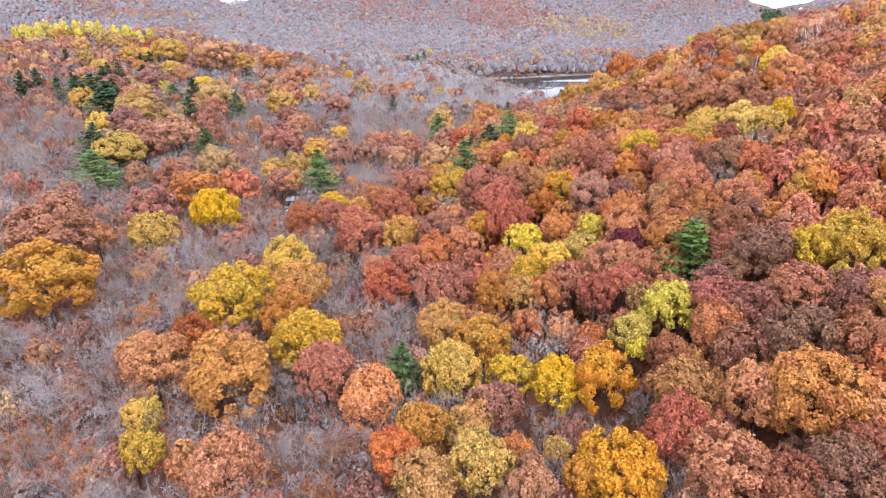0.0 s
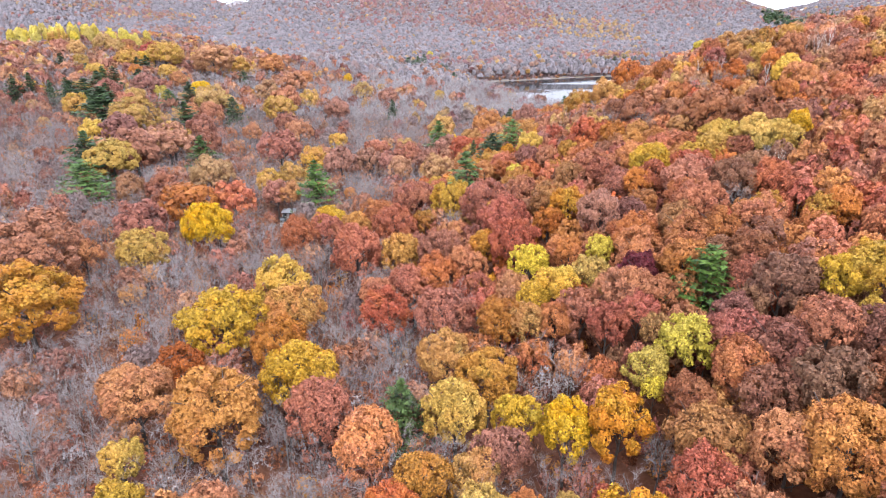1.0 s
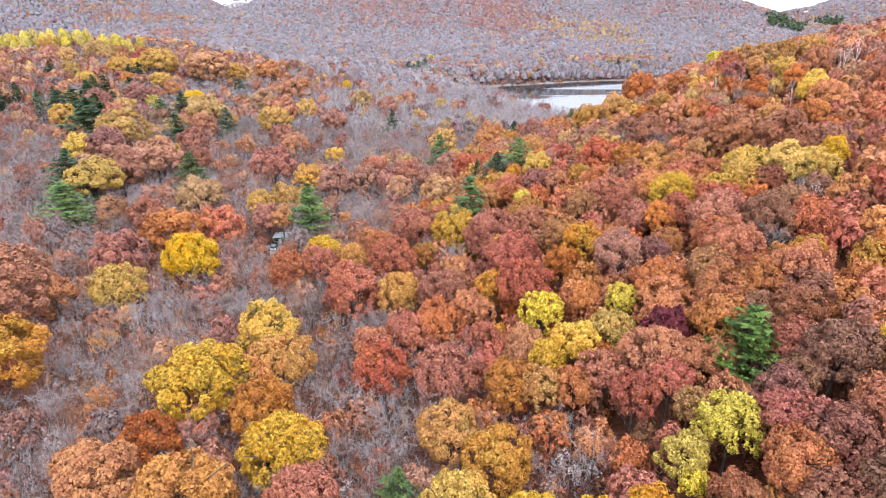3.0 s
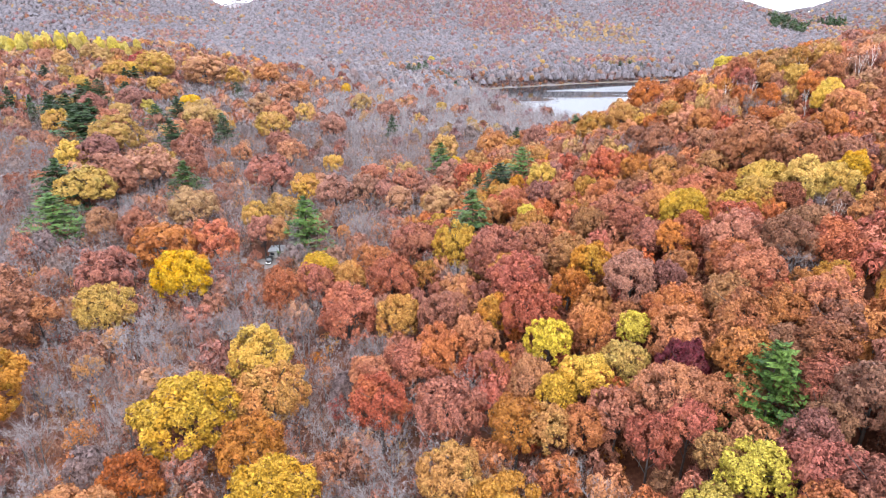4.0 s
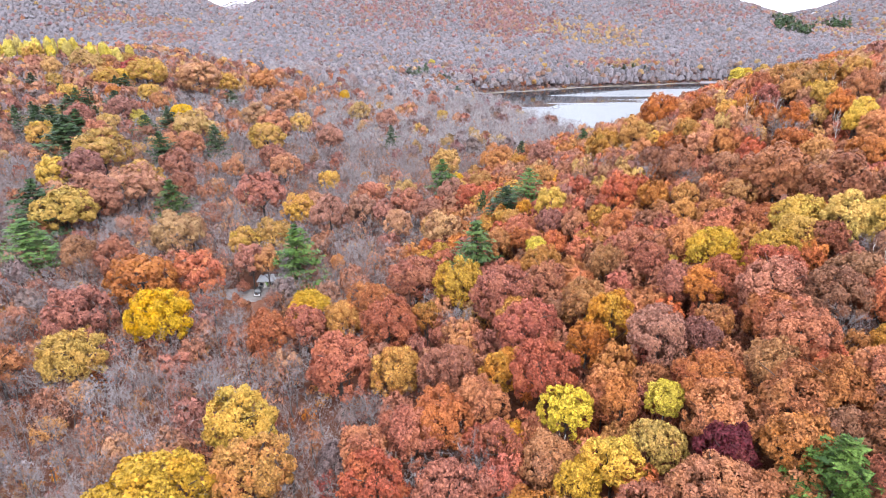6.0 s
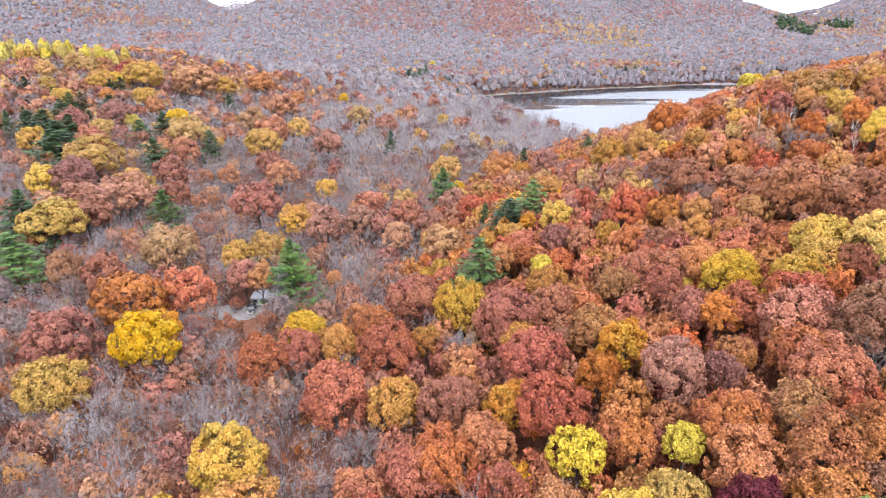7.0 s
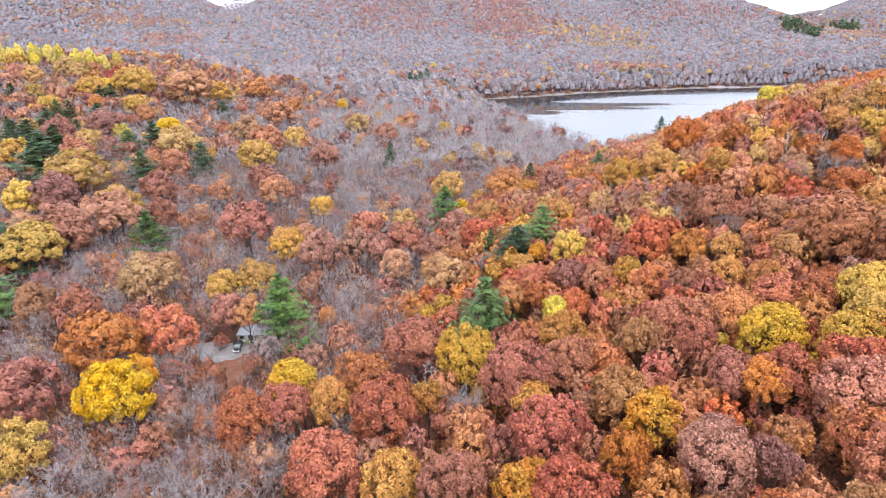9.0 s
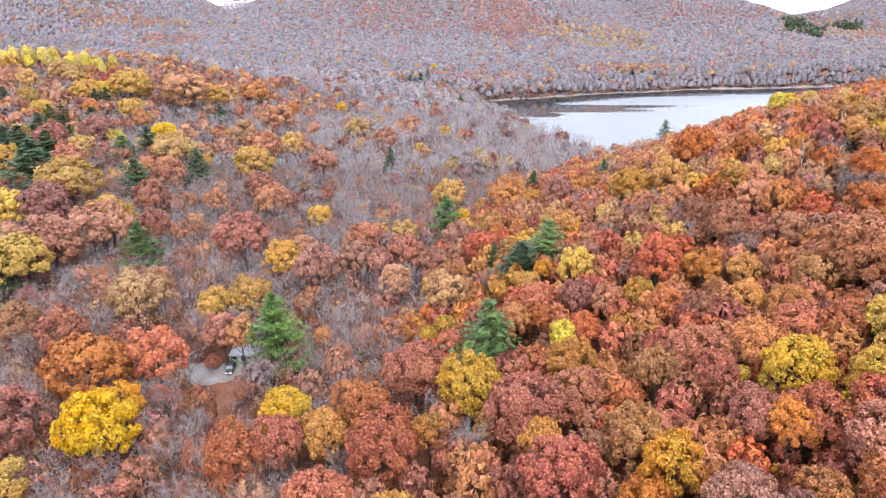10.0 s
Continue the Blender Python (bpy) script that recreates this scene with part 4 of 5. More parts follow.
# ---- conifers and bright trees by the far shore ----
for x, y, h in ((-37, 900, 23), (-30, 970, 22), (-43, 885, 19), (-50, 893, 20), (-9, 915, 17), (-2, 895, 17), (4, 868, 17), (-6, 880, 15), (12, 721, 18), (-67, 877, 14)):
    pine(x, y, h, "spruce", 1.25)
for x, y, h in ((197, 1060, 15), (217, 1074, 15), (287, 1050, 17), (307, 1066, 17), (322, 1051, 16), (267, 1042, 14), (206, 1066, 12), (335, 1060, 14)):
    pine(x, y, h, "spruce", 1.1)
for x, y, r, c in ((-23, 1087, 6.5, "lime"), (126, 927, 4.2, "gold"), (300, 1095, 6.5, "orange"), (322, 1098, 6, "gold"), (160, 1060, 6, "gold"), (280, 1100, 6, "rust"), (350, 1090, 5, "orange"),
                   (-60, 905, 6, "brick"), (-75, 900, 6, "orange"), (-18, 880, 5.5, "brick"), (-8, 862, 6, "orange"), (0, 842, 5, "orange"), (20, 880, 5, "orange"), (28, 868, 4.5, "rust"), (30, 815, 4, "yellow"), (-20, 735, 6, "brick")):
    leafy(x, y, r, c, mid=True)


# ---- a dead tree and white birches ----
def simple_tree(x, y, height, bark, label, name, seed, limbs=7, subs=3, twigs=3, slim=0.6, width=0.03):
    w, t = bough_tree(seed, HEIGHT, limbs, subs, twigs, (7, 5, 3), width=width)
    ob = new(name)
    s = height / HEIGHT
    ob.matrix_basis = pose(x, y, float(ground_height(x, y)) - 0.1, 0, 0, seed * 37) @ Matrix.Diagonal((s * slim, s * slim, s, 1))
    part("trunk", mesh_from("trunk", *w, [bark]), ob)
    tagged(part("branchwork", mesh_from("branchwork", *t, [bark]), ob), kind="stuff")
    tagged(ob, label, "tree", "pale trunks in the forest")
    TAKEN.append((x, y, 2.0))


simple_tree(-71.5, 196, 15, DEAD, "dead tree with bleached crooked bare limbs", "dead_tree", 401, 8, 2, 1, 0.9, width=0.05)
for i, (x, y, h) in enumerate(((17.1, 135, 15), (80.7, 166, 14), (88.4, 165, 15), (120.5, 238, 16), (114.4, 263, 16), (124, 244, 15), (108, 270, 15), (131, 262, 16), (122, 276, 17), (134, 260, 16), (136, 271, 15), (155, 261, 18), (150, 259, 17), (147, 264, 16), (124, 330, 15), (-44, 104, 13))):
    simple_tree(x, y, h, BIRCH, "slender white-barked birch without leaves", "birch_tree", 410 + i, 6, 3, 4)
# tall leafless trees along the near shore of the lake
for i in range(26):
    y = 474 + 13 * i + pick.uniform(-4, 4)
    x = 40 + 0.2 * max(0, 830 - y) - 6 + pick.uniform(-12, 3) if y > 545 else 92 + pick.uniform(-8, 40)
    if float(inside_lake(x, y)) < -2:
        bare(x, y, pick.uniform(15, 20))


for x, y, h in ((84, 470, 17), (91, 476, 15), (96, 473, 18), (105, 474, 14), (112, 472, 17), (88, 482, 14), (101, 468, 16)):
    bare(x, y, h)


# ---- the cabin in the clearing, its drive and the parked car ----
def solid(name, boxes, mat, parent, label="", bevel=0.03):
    """One part made of bevelled boxes: each of centre and size."""
    bm = bmesh.new()
    for (cx_, cy_, cz_), (sx, sy, sz) in boxes:
        bmesh.ops.create_cube(bm, size=1.0, matrix=Matrix.Translation((cx_, cy_, cz_)) @ Matrix.Diagonal((sx, sy, sz, 1)))
    if bevel:
        bmesh.ops.bevel(bm, geom=bm.edges[:], offset=bevel, segments=2, affect="EDGES", profile=0.6)
    me = bpy.data.meshes.new(name)
    bm.to_mesh(me)
    bm.free()
    me.materials.append(mat)
    return part(name, me, parent, label)


def plain(name, colour, rough, metal=0.0, spec=0.5):
    m, n, l = material(name)
    geo = n.new("ShaderNodeNewGeometry")
    v = value_noise(n, l, geo.outputs["Position"], 3.0, 4.0)
    c = mix_colour(n, l, v, tuple(a * 0.8 for a in colour), tuple(min(1.0, a * 1.2) for a in colour))
    p, out = n.new("ShaderNodeBsdfPrincipled"), n.new("ShaderNodeOutputMaterial")
    l.new(c, p.inputs["Base Color"])
    p.inputs["Roughness"].default_value, p.inputs["Metallic"].default_value, p.inputs["Specular IOR Level"].default_value = rough, metal, spec
    l.new(p.outputs[0], out.inputs["Surface"])
    return m


BOARDS, ROOFING, TRIM = plain("dark_boards", (0.045, 0.038, 0.034), 0.8), plain("pale_metal_roof", (0.26, 0.27, 0.28), 0.5, 0.2), plain("white_trim", (0.42, 0.42, 0.41), 0.6)
PANE, PAINT, TYRE, CHROME = plain("window_glass", (0.03, 0.035, 0.04), 0.08), plain("black_car_paint", (0.015, 0.016, 0.018), 0.25), plain("tyre_rubber", (0.02, 0.02, 0.02), 0.85), plain("chrome", (0.6, 0.6, 0.62), 0.2, 1.0)
LAMP_GLASS = plain("headlight_glass", (0.7, 0.72, 0.75), 0.1)

cabin = new("cabin")
cabin.matrix_basis = pose(-61.6, 240.5, float(ground_height(-61.6, 240.5)), 0, 0, 4)
W, D, H = 7.6, 5.0, 2.5
solid("foundation", [((0, 0, 0.1), (W + 0.2, D + 0.2, 0.5))], plain("concrete", (0.3, 0.29, 0.28), 0.9), cabin)
for k in range(12):
    z = 0.42 + 0.19 * k
    solid("wall_board", [((0, D / 2, z), (W, 0.12, 0.18))], BOARDS, cabin, bevel=0.01)
    solid("wall_board", [((W / 2, 0, z), (0.12, D - 0.16, 0.18))], BOARDS, cabin, bevel=0.01)
    solid("wall_board", [((-W / 2, 0, z), (0.12, D - 0.16, 0.18))], BOARDS, cabin, bevel=0.01)
    if k > 9:
        solid("wall_board", [((0, -D / 2, z), (W, 0.12, 0.18))], BOARDS, cabin, bevel=0.01)
    else:
        solid("wall_board", [((2.9, -D / 2, z), (1.8, 0.12, 0.18))], BOARDS, cabin, bevel=0.01)
        solid("wall_board", [((-0.3, -D / 2, z), (1.4, 0.12, 0.18))], BOARDS, cabin, bevel=0.01)
door = solid("door", [((-1.6, -D / 2, 1.3), (0.95, 0.07, 2.0))], TRIM, cabin, "white door")
solid("handle", [((-1.25, -D / 2 - 0.06, 1.25), (0.12, 0.05, 0.04))], CHROME, door, bevel=0.008)
for x in (1.2, -2.95):
    wdw = solid("window", [((x, -D / 2, 1.95), (1.4, 0.1, 0.08)), ((x, -D / 2, 0.95), (1.4, 0.1, 0.08)), ((x - 0.66, -D / 2, 1.45), (0.08, 0.1, 0.92)), ((x + 0.66, -D / 2, 1.45), (0.08, 0.1, 0.92))], TRIM, cabin, "white window frame", 0.01)
    solid("pane", [((x, -D / 2, 1.45), (1.24, 0.02, 0.92))], PANE, wdw, bevel=0)
roof = solid("roof", [((0, -0.3, H + 0.36), (W + 0.9, D + 1.9, 0.14))], ROOFING, cabin, "pale low-pitched metal roof", 0.03)
for k in range(14):
    solid("rib", [((-W / 2 - 0.3 + k * 0.63, -0.3, H + 0.45), (0.06, D + 1.8, 0.05))], ROOFING, roof, bevel=0.01)
for x in (-3.9, 0.0, 3.9):
    solid("porch_post", [((x, -3.05, 1.4), (0.13, 0.13, 2.76))], TRIM, cabin, bevel=0.01)
tagged(cabin, "small dark-boarded cabin with a pale metal roof in a clearing", "cabin")
TAKEN.append((-61.6, 240.5, 7.0))


def parked_car(x, y, turn):
    car = new("car")
    car.matrix_basis = pose(x, y, float(ground_height(x, y)) + 0.02, 0, 0, turn) @ Matrix.Diagonal((1.12, 1.12, 1.12, 1))
    bm = bmesh.new()
    side = [(-2.25, 0.45), (-2.3, 0.95), (-1.2, 1.08), (-0.55, 1.68), (1.6, 1.72), (2.2, 1.1), (2.3, 0.5)]
    rings = []
    for w in (-0.93, 0.93):
        rings.append([bm.verts.new((w * (0.8 if z > 1.5 else 1.0), yy, z)) for yy, z in side])
    for k in range(len(side)):
        a, b = k, (k + 1) % len(side)
        bm.faces.new((rings[0][a], rings[0][b], rings[1][b], rings[1][a]))
    bm.faces.new(rings[0][::-1])
    bm.faces.new(rings[1])
    bmesh.ops.recalc_face_normals(bm, faces=bm.faces[:])
    bmesh.ops.bevel(bm, geom=bm.edges[:], offset=0.07, segments=2, affect="EDGES")
    me = bpy.data.meshes.new("body")
    bm.to_mesh(me)
    bm.free()
    me.materials.append(PAINT)
    part("body", me, car)
    screen = solid("windscreen", [((0, 0, 0), (1.4, 0.76, 0.03))], PANE, car, "dark windscreen reflecting the sky", 0.01)
    screen.matrix_basis = pose(0, -0.89, 1.4, 42.7, 0, 0)
    for s_ in (-1, 1):
        solid("side_window", [((s_ * 0.875, 0.5, 1.35), (0.06, 1.9, 0.4))], PANE, car, bevel=0.02)
        solid("headlight", [((s_ * 0.68, -2.29, 0.85), (0.34, 0.1, 0.17))], LAMP_GLASS, car, bevel=0.03)
        solid("mirror", [((s_ * 1.02, -0.75, 1.12), (0.2, 0.12, 0.14))], PAINT, car, bevel=0.03)
    solid("grille", [((0, -2.3, 0.83 - 0.07 * k), (0.9, 0.06, 0.04)) for k in range(4)], CHROME, car, "bright chrome grille", 0.01)
    solid("bumper", [((0, -2.32, 0.48), (1.75, 0.16, 0.2))], TRIM, car, "pale bumper", 0.05)
    for sx in (-0.84, 0.84):
        for sy in (-1.4, 1.4):
            for nm, r, d, mat in (("tyre", 0.36, 0.24, TYRE), ("rim", 0.22, 0.26, CHROME)):
                bm = bmesh.new()
                bmesh.ops.create_cone(bm, cap_ends=True, segments=20, radius1=r, radius2=r, depth=d, matrix=Matrix.Rotation(radians(90), 4, "Y"))
                bmesh.ops.bevel(bm, geom=bm.edges[:], offset=0.03, segments=2, affect="EDGES")
                me = bpy.data.meshes.new(nm)
                bm.to_mesh(me)
                bm.free()
                me.materials.append(mat)
                if nm == "tyre":
                    wheel = part("wheel", me, car)
                    wheel.matrix_basis = pose(sx, sy, 0.36)
                else:
                    part("rim", me, wheel)
    tagged(car, "black car with a chrome grille parked before the cabin", "car")
    TAKEN.append((x, y, 3.5))


parked_car(-64.4, 234.0, 6)

GRAVEL = rough_material("grey_gravel", [(0.32, (0.075, 0.045, 0.032)), (0.5, (0.10, 0.088, 0.086)), (0.7, (0.15, 0.145, 0.147))], 0.35, 4.0, 0.5, 0.95)
turns, rings_ = np.meshgrid(np.linspace(0, 2 * math.pi, 73)[:-1], np.linspace(0.04, 1, 9))
edge_ = rings_ * (1 + 0.13 * np.sin(3 * turns) + 0.07 * np.sin(7 * turns + 1) + 0.04 * np.sin(17 * turns))
dx, dy = -69.5 + 10.0 * edge_ * np.cos(turns), 233 + 5.4 * edge_ * np.sin(turns)
didx = np.arange(dx.size).reshape(dx.shape)
dq = np.stack([didx[:-1], np.roll(didx[:-1], -1, 1), np.roll(didx[1:], -1, 1), didx[1:]], -1).reshape(-1, 4)
tagged(new("driveway", mesh_from("driveway", np.stack([dx, dy, ground_height(dx, dy) + 0.07], -1).reshape(-1, 3), dq, [GRAVEL])),
       "pale grey gravel drive strewn with leaves beside the cabin", "driveway", kind="structure")

# scrub and leafless trees close round the cabin
leafy(-69.8, 235.2, 2.7, "rust", height=4.4, crown_tall=2.4)
for x, y, h in ((-56.0, 231, 12), (-53.5, 222, 11), (-54.5, 233, 13), (-67.5, 221, 9), (-72, 224.5, 11), (-76, 227, 11), (-52, 228, 13), (-80, 232, 12)):
    bare(x, y, h)


# ---- the rest of the woods, past counting ----
def woods(name, label, places, shapes, colours, seed, smooth=False):
    """Many trees in one mesh. places: x, y, z, radius, height; shapes: arrays of a tree one metre in radius and height; colours: slot of each tree."""
    rng = np.random.default_rng(seed)
    mats = list(dict.fromkeys(colours))
    slot = {m: i for i, m in enumerate(mats)}
    vs, fs, ms, ts, n = [], [], [], [], 0
    which = rng.integers(0, len(shapes), len(places))
    turn = rng.uniform(0, 6.283, len(places))
    tone = rng.uniform(0, 1, len(places))
    codes = np.array([slot[c] for c in colours])
    if any(len(sh) > 2 for sh in shapes):
        mats.append("limb")
    for k, (v, f, *wood) in enumerate(shapes):
        sel = np.nonzero(which == k)[0]
        if not len(sel):
            continue
        P = places[sel]
        c, s = np.cos(turn[sel])[:, None], np.sin(turn[sel])[:, None]
        x = (v[None, :, 0] * c - v[None, :, 1] * s) * P[:, 3:4] + P[:, 0:1]
        y = (v[None, :, 0] * s + v[None, :, 1] * c) * P[:, 3:4] + P[:, 1:2]
        z = v[None, :, 2] * P[:, 4:5] + P[:, 2:3]
        vs.append(np.stack([x, y, z], -1).reshape(-1, 3))
        fs.append((f[None] + (np.arange(len(sel)) * len(v))[:, None, None]).reshape(-1, f.shape[1]) + n)
        code = np.repeat(codes[sel][:, None], len(f), 1)
        if wood:
            code[:, : wood[0]] = len(mats) - 1
        ms.append(code.ravel())
        ts.append(np.repeat(tone[sel], len(v)))
        n += len(sel) * len(v)
    me = mesh_from(name, np.concatenate(vs), np.concatenate(fs), [LEAF[m] if m in LEAF else LIMB if m == "limb" else TWIG if m == "twig" else HAZY_TWIG for m in mats], np.concatenate(ms), np.concatenate(ts))
    if smooth:
        me.polygons.foreach_set("use_smooth", np.ones(len(me.polygons), bool))
    return tagged(new(name, me), label, "woods", kind="stuff")


def scatter(seed, x0, x1, y0, y1, cell):
    rng = np.random.default_rng(seed)
    a, b = np.meshgrid(np.arange(x0, x1, cell), np.arange(y0, y1, cell))
    p = np.stack([a.ravel(), b.ravel()], 1) + rng.uniform(-0.42, 0.42, (a.size, 2)) * cell
    p[:, 0] += (np.round((p[:, 1] - y0) / cell) % 2) * cell * 0.5
    return p


def wave(x, y, size, shift):
    """A smooth field between 0 and 1 with patches of about that size."""
    return np.array([0.5 + 0.62 * noise.fractal(Vector((a / size, b / size, shift)), 1.0, 2.0, 3) for a, b in zip(x, y)])


def leaf_share(x, y):
    """The share of trees still in leaf: most on the east slope and the west knoll, few in the valley."""
    slope = step(x - toe(y), -14, 14) * (1 - 0.75 * step(y, 380, 470))
    knoll = (0.20 + 0.38 * step(ground_height(x, y), 20, 30)) * step(ground_height(x, y), 5, 12) * step(-x, 60, 130) * (1 - step(y, 660, 730)) * (y > 250)
    return np.clip(np.maximum(slope * 0.97, np.maximum(knoll, 0.13 - 0.05 * step(y, 330, 430))), 0, 1)


in_view = lambda p, m: (np.abs(p[:, 0]) < (p[:, 1] + 45) * 0.78 + m) & (inside_lake(p[:, 0], p[:, 1]) < -5)
CLEARING = ((-64.4, 232.0, 5.5), (-63.2, 227.0, 6.5), (-60.5, 221.5, 6.0), (-58.5, 215.5, 4.5), (-70.0, 233.0, 8.0), (-78.0, 229.0, 7.0), (-62.0, 237.0, 7.0))


def free(p, gap):
    ok = np.ones(len(p), bool)
    for x, y, r in TAKEN:
        ok &= (p[:, 0] - x) ** 2 + (p[:, 1] - y) ** 2 > (r * 0.62 + gap) ** 2
    for x, y, r in CLEARING:
        ok &= (p[:, 0] - x) ** 2 + (p[:, 1] - y) ** 2 > r * r
    return ok


mixer = np.random.default_rng(77)
SLOPE_COLOURS = ["rust"] * 10 + ["brick"] * 6 + ["orange"] * 3 + ["salmon"] * 5 + ["mauve"] * 3 + ["brown"] * 2 + ["gold"]
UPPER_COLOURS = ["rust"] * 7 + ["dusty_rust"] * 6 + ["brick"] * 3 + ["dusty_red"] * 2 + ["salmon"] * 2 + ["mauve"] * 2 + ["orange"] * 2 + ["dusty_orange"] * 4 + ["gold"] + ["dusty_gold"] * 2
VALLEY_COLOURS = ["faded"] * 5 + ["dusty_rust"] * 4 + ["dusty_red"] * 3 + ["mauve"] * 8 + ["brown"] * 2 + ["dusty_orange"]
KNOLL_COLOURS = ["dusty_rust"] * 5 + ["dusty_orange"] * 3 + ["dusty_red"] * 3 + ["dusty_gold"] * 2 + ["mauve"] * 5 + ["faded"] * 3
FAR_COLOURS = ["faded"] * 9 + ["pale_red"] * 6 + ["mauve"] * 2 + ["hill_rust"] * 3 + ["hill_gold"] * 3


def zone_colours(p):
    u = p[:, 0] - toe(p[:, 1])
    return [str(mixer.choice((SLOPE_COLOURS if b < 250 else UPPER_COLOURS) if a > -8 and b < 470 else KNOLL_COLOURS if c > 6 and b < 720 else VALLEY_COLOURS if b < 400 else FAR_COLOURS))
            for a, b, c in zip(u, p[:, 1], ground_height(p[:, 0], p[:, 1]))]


def on_trunk(crown, up=0.62):
    """A crown with a plain tapered trunk below it; the trunk's faces come first."""
    w = split_quads(tube([(0, 0, -0.02), (0.01, 0, up)], (0.04, 0.022), 3))
    v, f = joined([w, crown])
    return v, f, len(w[1])


# near and middle ground
p = scatter(3, -330, 330, 36, 420, 6.8)
p = p[in_view(p, 10)]
p = p[free(p, 1.0)]
leafed = mixer.uniform(0, 1, len(p)) < leaf_share(p[:, 0], p[:, 1])
pl = p[leafed]
for name, label, sel, count, size, seed in (("near_broadleaf_woods", "dense autumn woods of rust, orange and red crowns", np.hypot(pl[:, 0], pl[:, 1]) < 165, 1300, 0.08, 21),
                                            ("broadleaf_woods", "autumn woods of rust and orange crowns up the slope", np.hypot(pl[:, 0], pl[:, 1]) >= 165, 420, 0.13, 28)):
    q = pl[sel]
    rad = mixer.uniform(3.5, 5.0, len(q))
    crown_shapes = [on_trunk(shifted(crown_arrays(200 + i, count, size, 36, 0.92, spread=0.35), 1.0, 0.44, 0.58)) for i in range(5)]
    woods(name, label, np.column_stack([q, ground_height(q[:, 0], q[:, 1]), rad, 7.5 + rad * 1.5 + mixer.uniform(-1.5, 1, len(q))]), crown_shapes, zone_colours(q), seed)
p = scatter(13, -330, 330, 36, 420, 5.0)
p = p[in_view(p, 10)]
p = p[free(p, 0.6)]
pb = p[mixer.uniform(0, 1, len(p)) > 0.12 + 1.05 * leaf_share(p[:, 0], p[:, 1])]


def bare_shapes(seed, kinds, *how, **more):
    got = []
    for i in range(kinds):
        w, t = bough_tree(seed + i, HEIGHT, *how, **more)
        w = split_quads(w)
        v, f = joined([w, t])
        got.append((v / (4.2, 4.2, HEIGHT), f, len(w[1])))
    return got


for name, label, sel, shapes, seed in (("near_bare_woods", "leafless grey trees with fine upright twigs", np.hypot(pb[:, 0], pb[:, 1]) < 200, bare_shapes(300, 6, 9, 8, 12, (4, 0, 3), width=0.011), 22),
                                       ("bare_woods", "leafless grey woods of upright thin trees", np.hypot(pb[:, 0], pb[:, 1]) >= 200, bare_shapes(310, 6, 7, 5, 7, (3, 0, 3), width=0.022, rings=3), 29)):
    q = pb[sel]
    woods(name, label, np.column_stack([q, ground_height(q[:, 0], q[:, 1]), mixer.uniform(3.2, 4.8, len(q)), mixer.uniform(10, 15.5, len(q))]), shapes, ["twig"] * len(q), seed)

# trees that keep a thin cover of withered leaves
q = pb[mixer.uniform(0, 1, len(pb)) < 0.65]
woods("withered_woods", "half-bare trees with thin withered brown and mauve leaves", np.column_stack([q, ground_height(q[:, 0], q[:, 1]), mixer.uniform(2.6, 4.2, len(q)), mixer.uniform(8, 13.5, len(q))]),
      [shifted(crown_arrays(340 + i, 150, 0.10, 16, 0.95, 0.7), 1.0, 0.46, 0.55) for i in range(5)],
      [str(c) for c in mixer.choice(["fuzz"] * 14 + ["mauve"] * 4 + ["faded"] * 4 + ["brown"] * 2 + ["dusty_rust"] * 2 + ["dusty_orange"], len(q))], 34)

# young trees in the gaps of the slope
p = scatter(19, -60, 230, 40, 290, 5.0)
p = p[in_view(p, 6)]
p = p[leaf_share(p[:, 0], p[:, 1]) > 0.7]
ok = np.ones(len(p), bool)
for x, y, r in TAKEN:
    ok &= (p[:, 0] - x) ** 2 + (p[:, 1] - y) ** 2 > (r * 0.45 + 0.5) ** 2
p = p[ok & (mixer.uniform(0, 1, len(p)) < 0.65)]
rad = mixer.uniform(2.2, 3.4, len(p))
woods("young_trees", "young rust and brown trees between the large crowns", np.column_stack([p, ground_height(p[:, 0], p[:, 1]), rad, 5.0 + rad * 1.4 + mixer.uniform(-1, 1.5, len(p))]),
      [on_trunk(shifted(crown_arrays(280 + i, 120, 0.22, 16, 0.95), 1.0, 0.46, 0.56)) for i in range(4)], [str(c) for c in mixer.choice(["rust"] * 4 + ["brick"] * 3 + ["brown"] * 6 + ["mauve"] * 2, len(p))], 32)

# saplings and shrubs under the trees
p = scatter(4, -280, 240, 40, 400, 4.7)
p = p[in_view(p, 6)]
share = leaf_share(p[:, 0], p[:, 1])
p = p[(mixer.uniform(0, 1, len(p)) < np.where(share < 0.7, 0.8, 0.45 * (p[:, 1] < 290)))]
ok = np.ones(len(p), bool)
for x, y, r in CLEARING:
    ok &= (p[:, 0] - x) ** 2 + (p[:, 1] - y) ** 2 > (r * 0.8) ** 2
p = p[ok]
low_shapes = [shifted(crown_arrays(230 + i, 64, 0.19, 12, 0.9, 0.6), 1.0, 0.5, 0.55) for i in range(4)]
woods("undergrowth", "low saplings and shrubs in brown and orange leaf", np.column_stack([p, ground_height(p[:, 0], p[:, 1]), mixer.uniform(1.4, 2.7, len(p)), mixer.uniform(2.5, 7.0, len(p))]),
      low_shapes, [str(mixer.choice(["mauve"] * 5 + ["faded"] * 6 + ["dusty_rust"] * 3 + ["dusty_orange"] * 2 + ["brown"] * 3 if b > 215 and a < toe(b) else
                                    ["rust"] * 5 + ["mauve"] * 6 + ["orange"] * 3 + ["gold"] * 2 + ["brick"] * 2 + ["tan"] * 2 + ["brown"] * 3)) for a, b in p], 23)

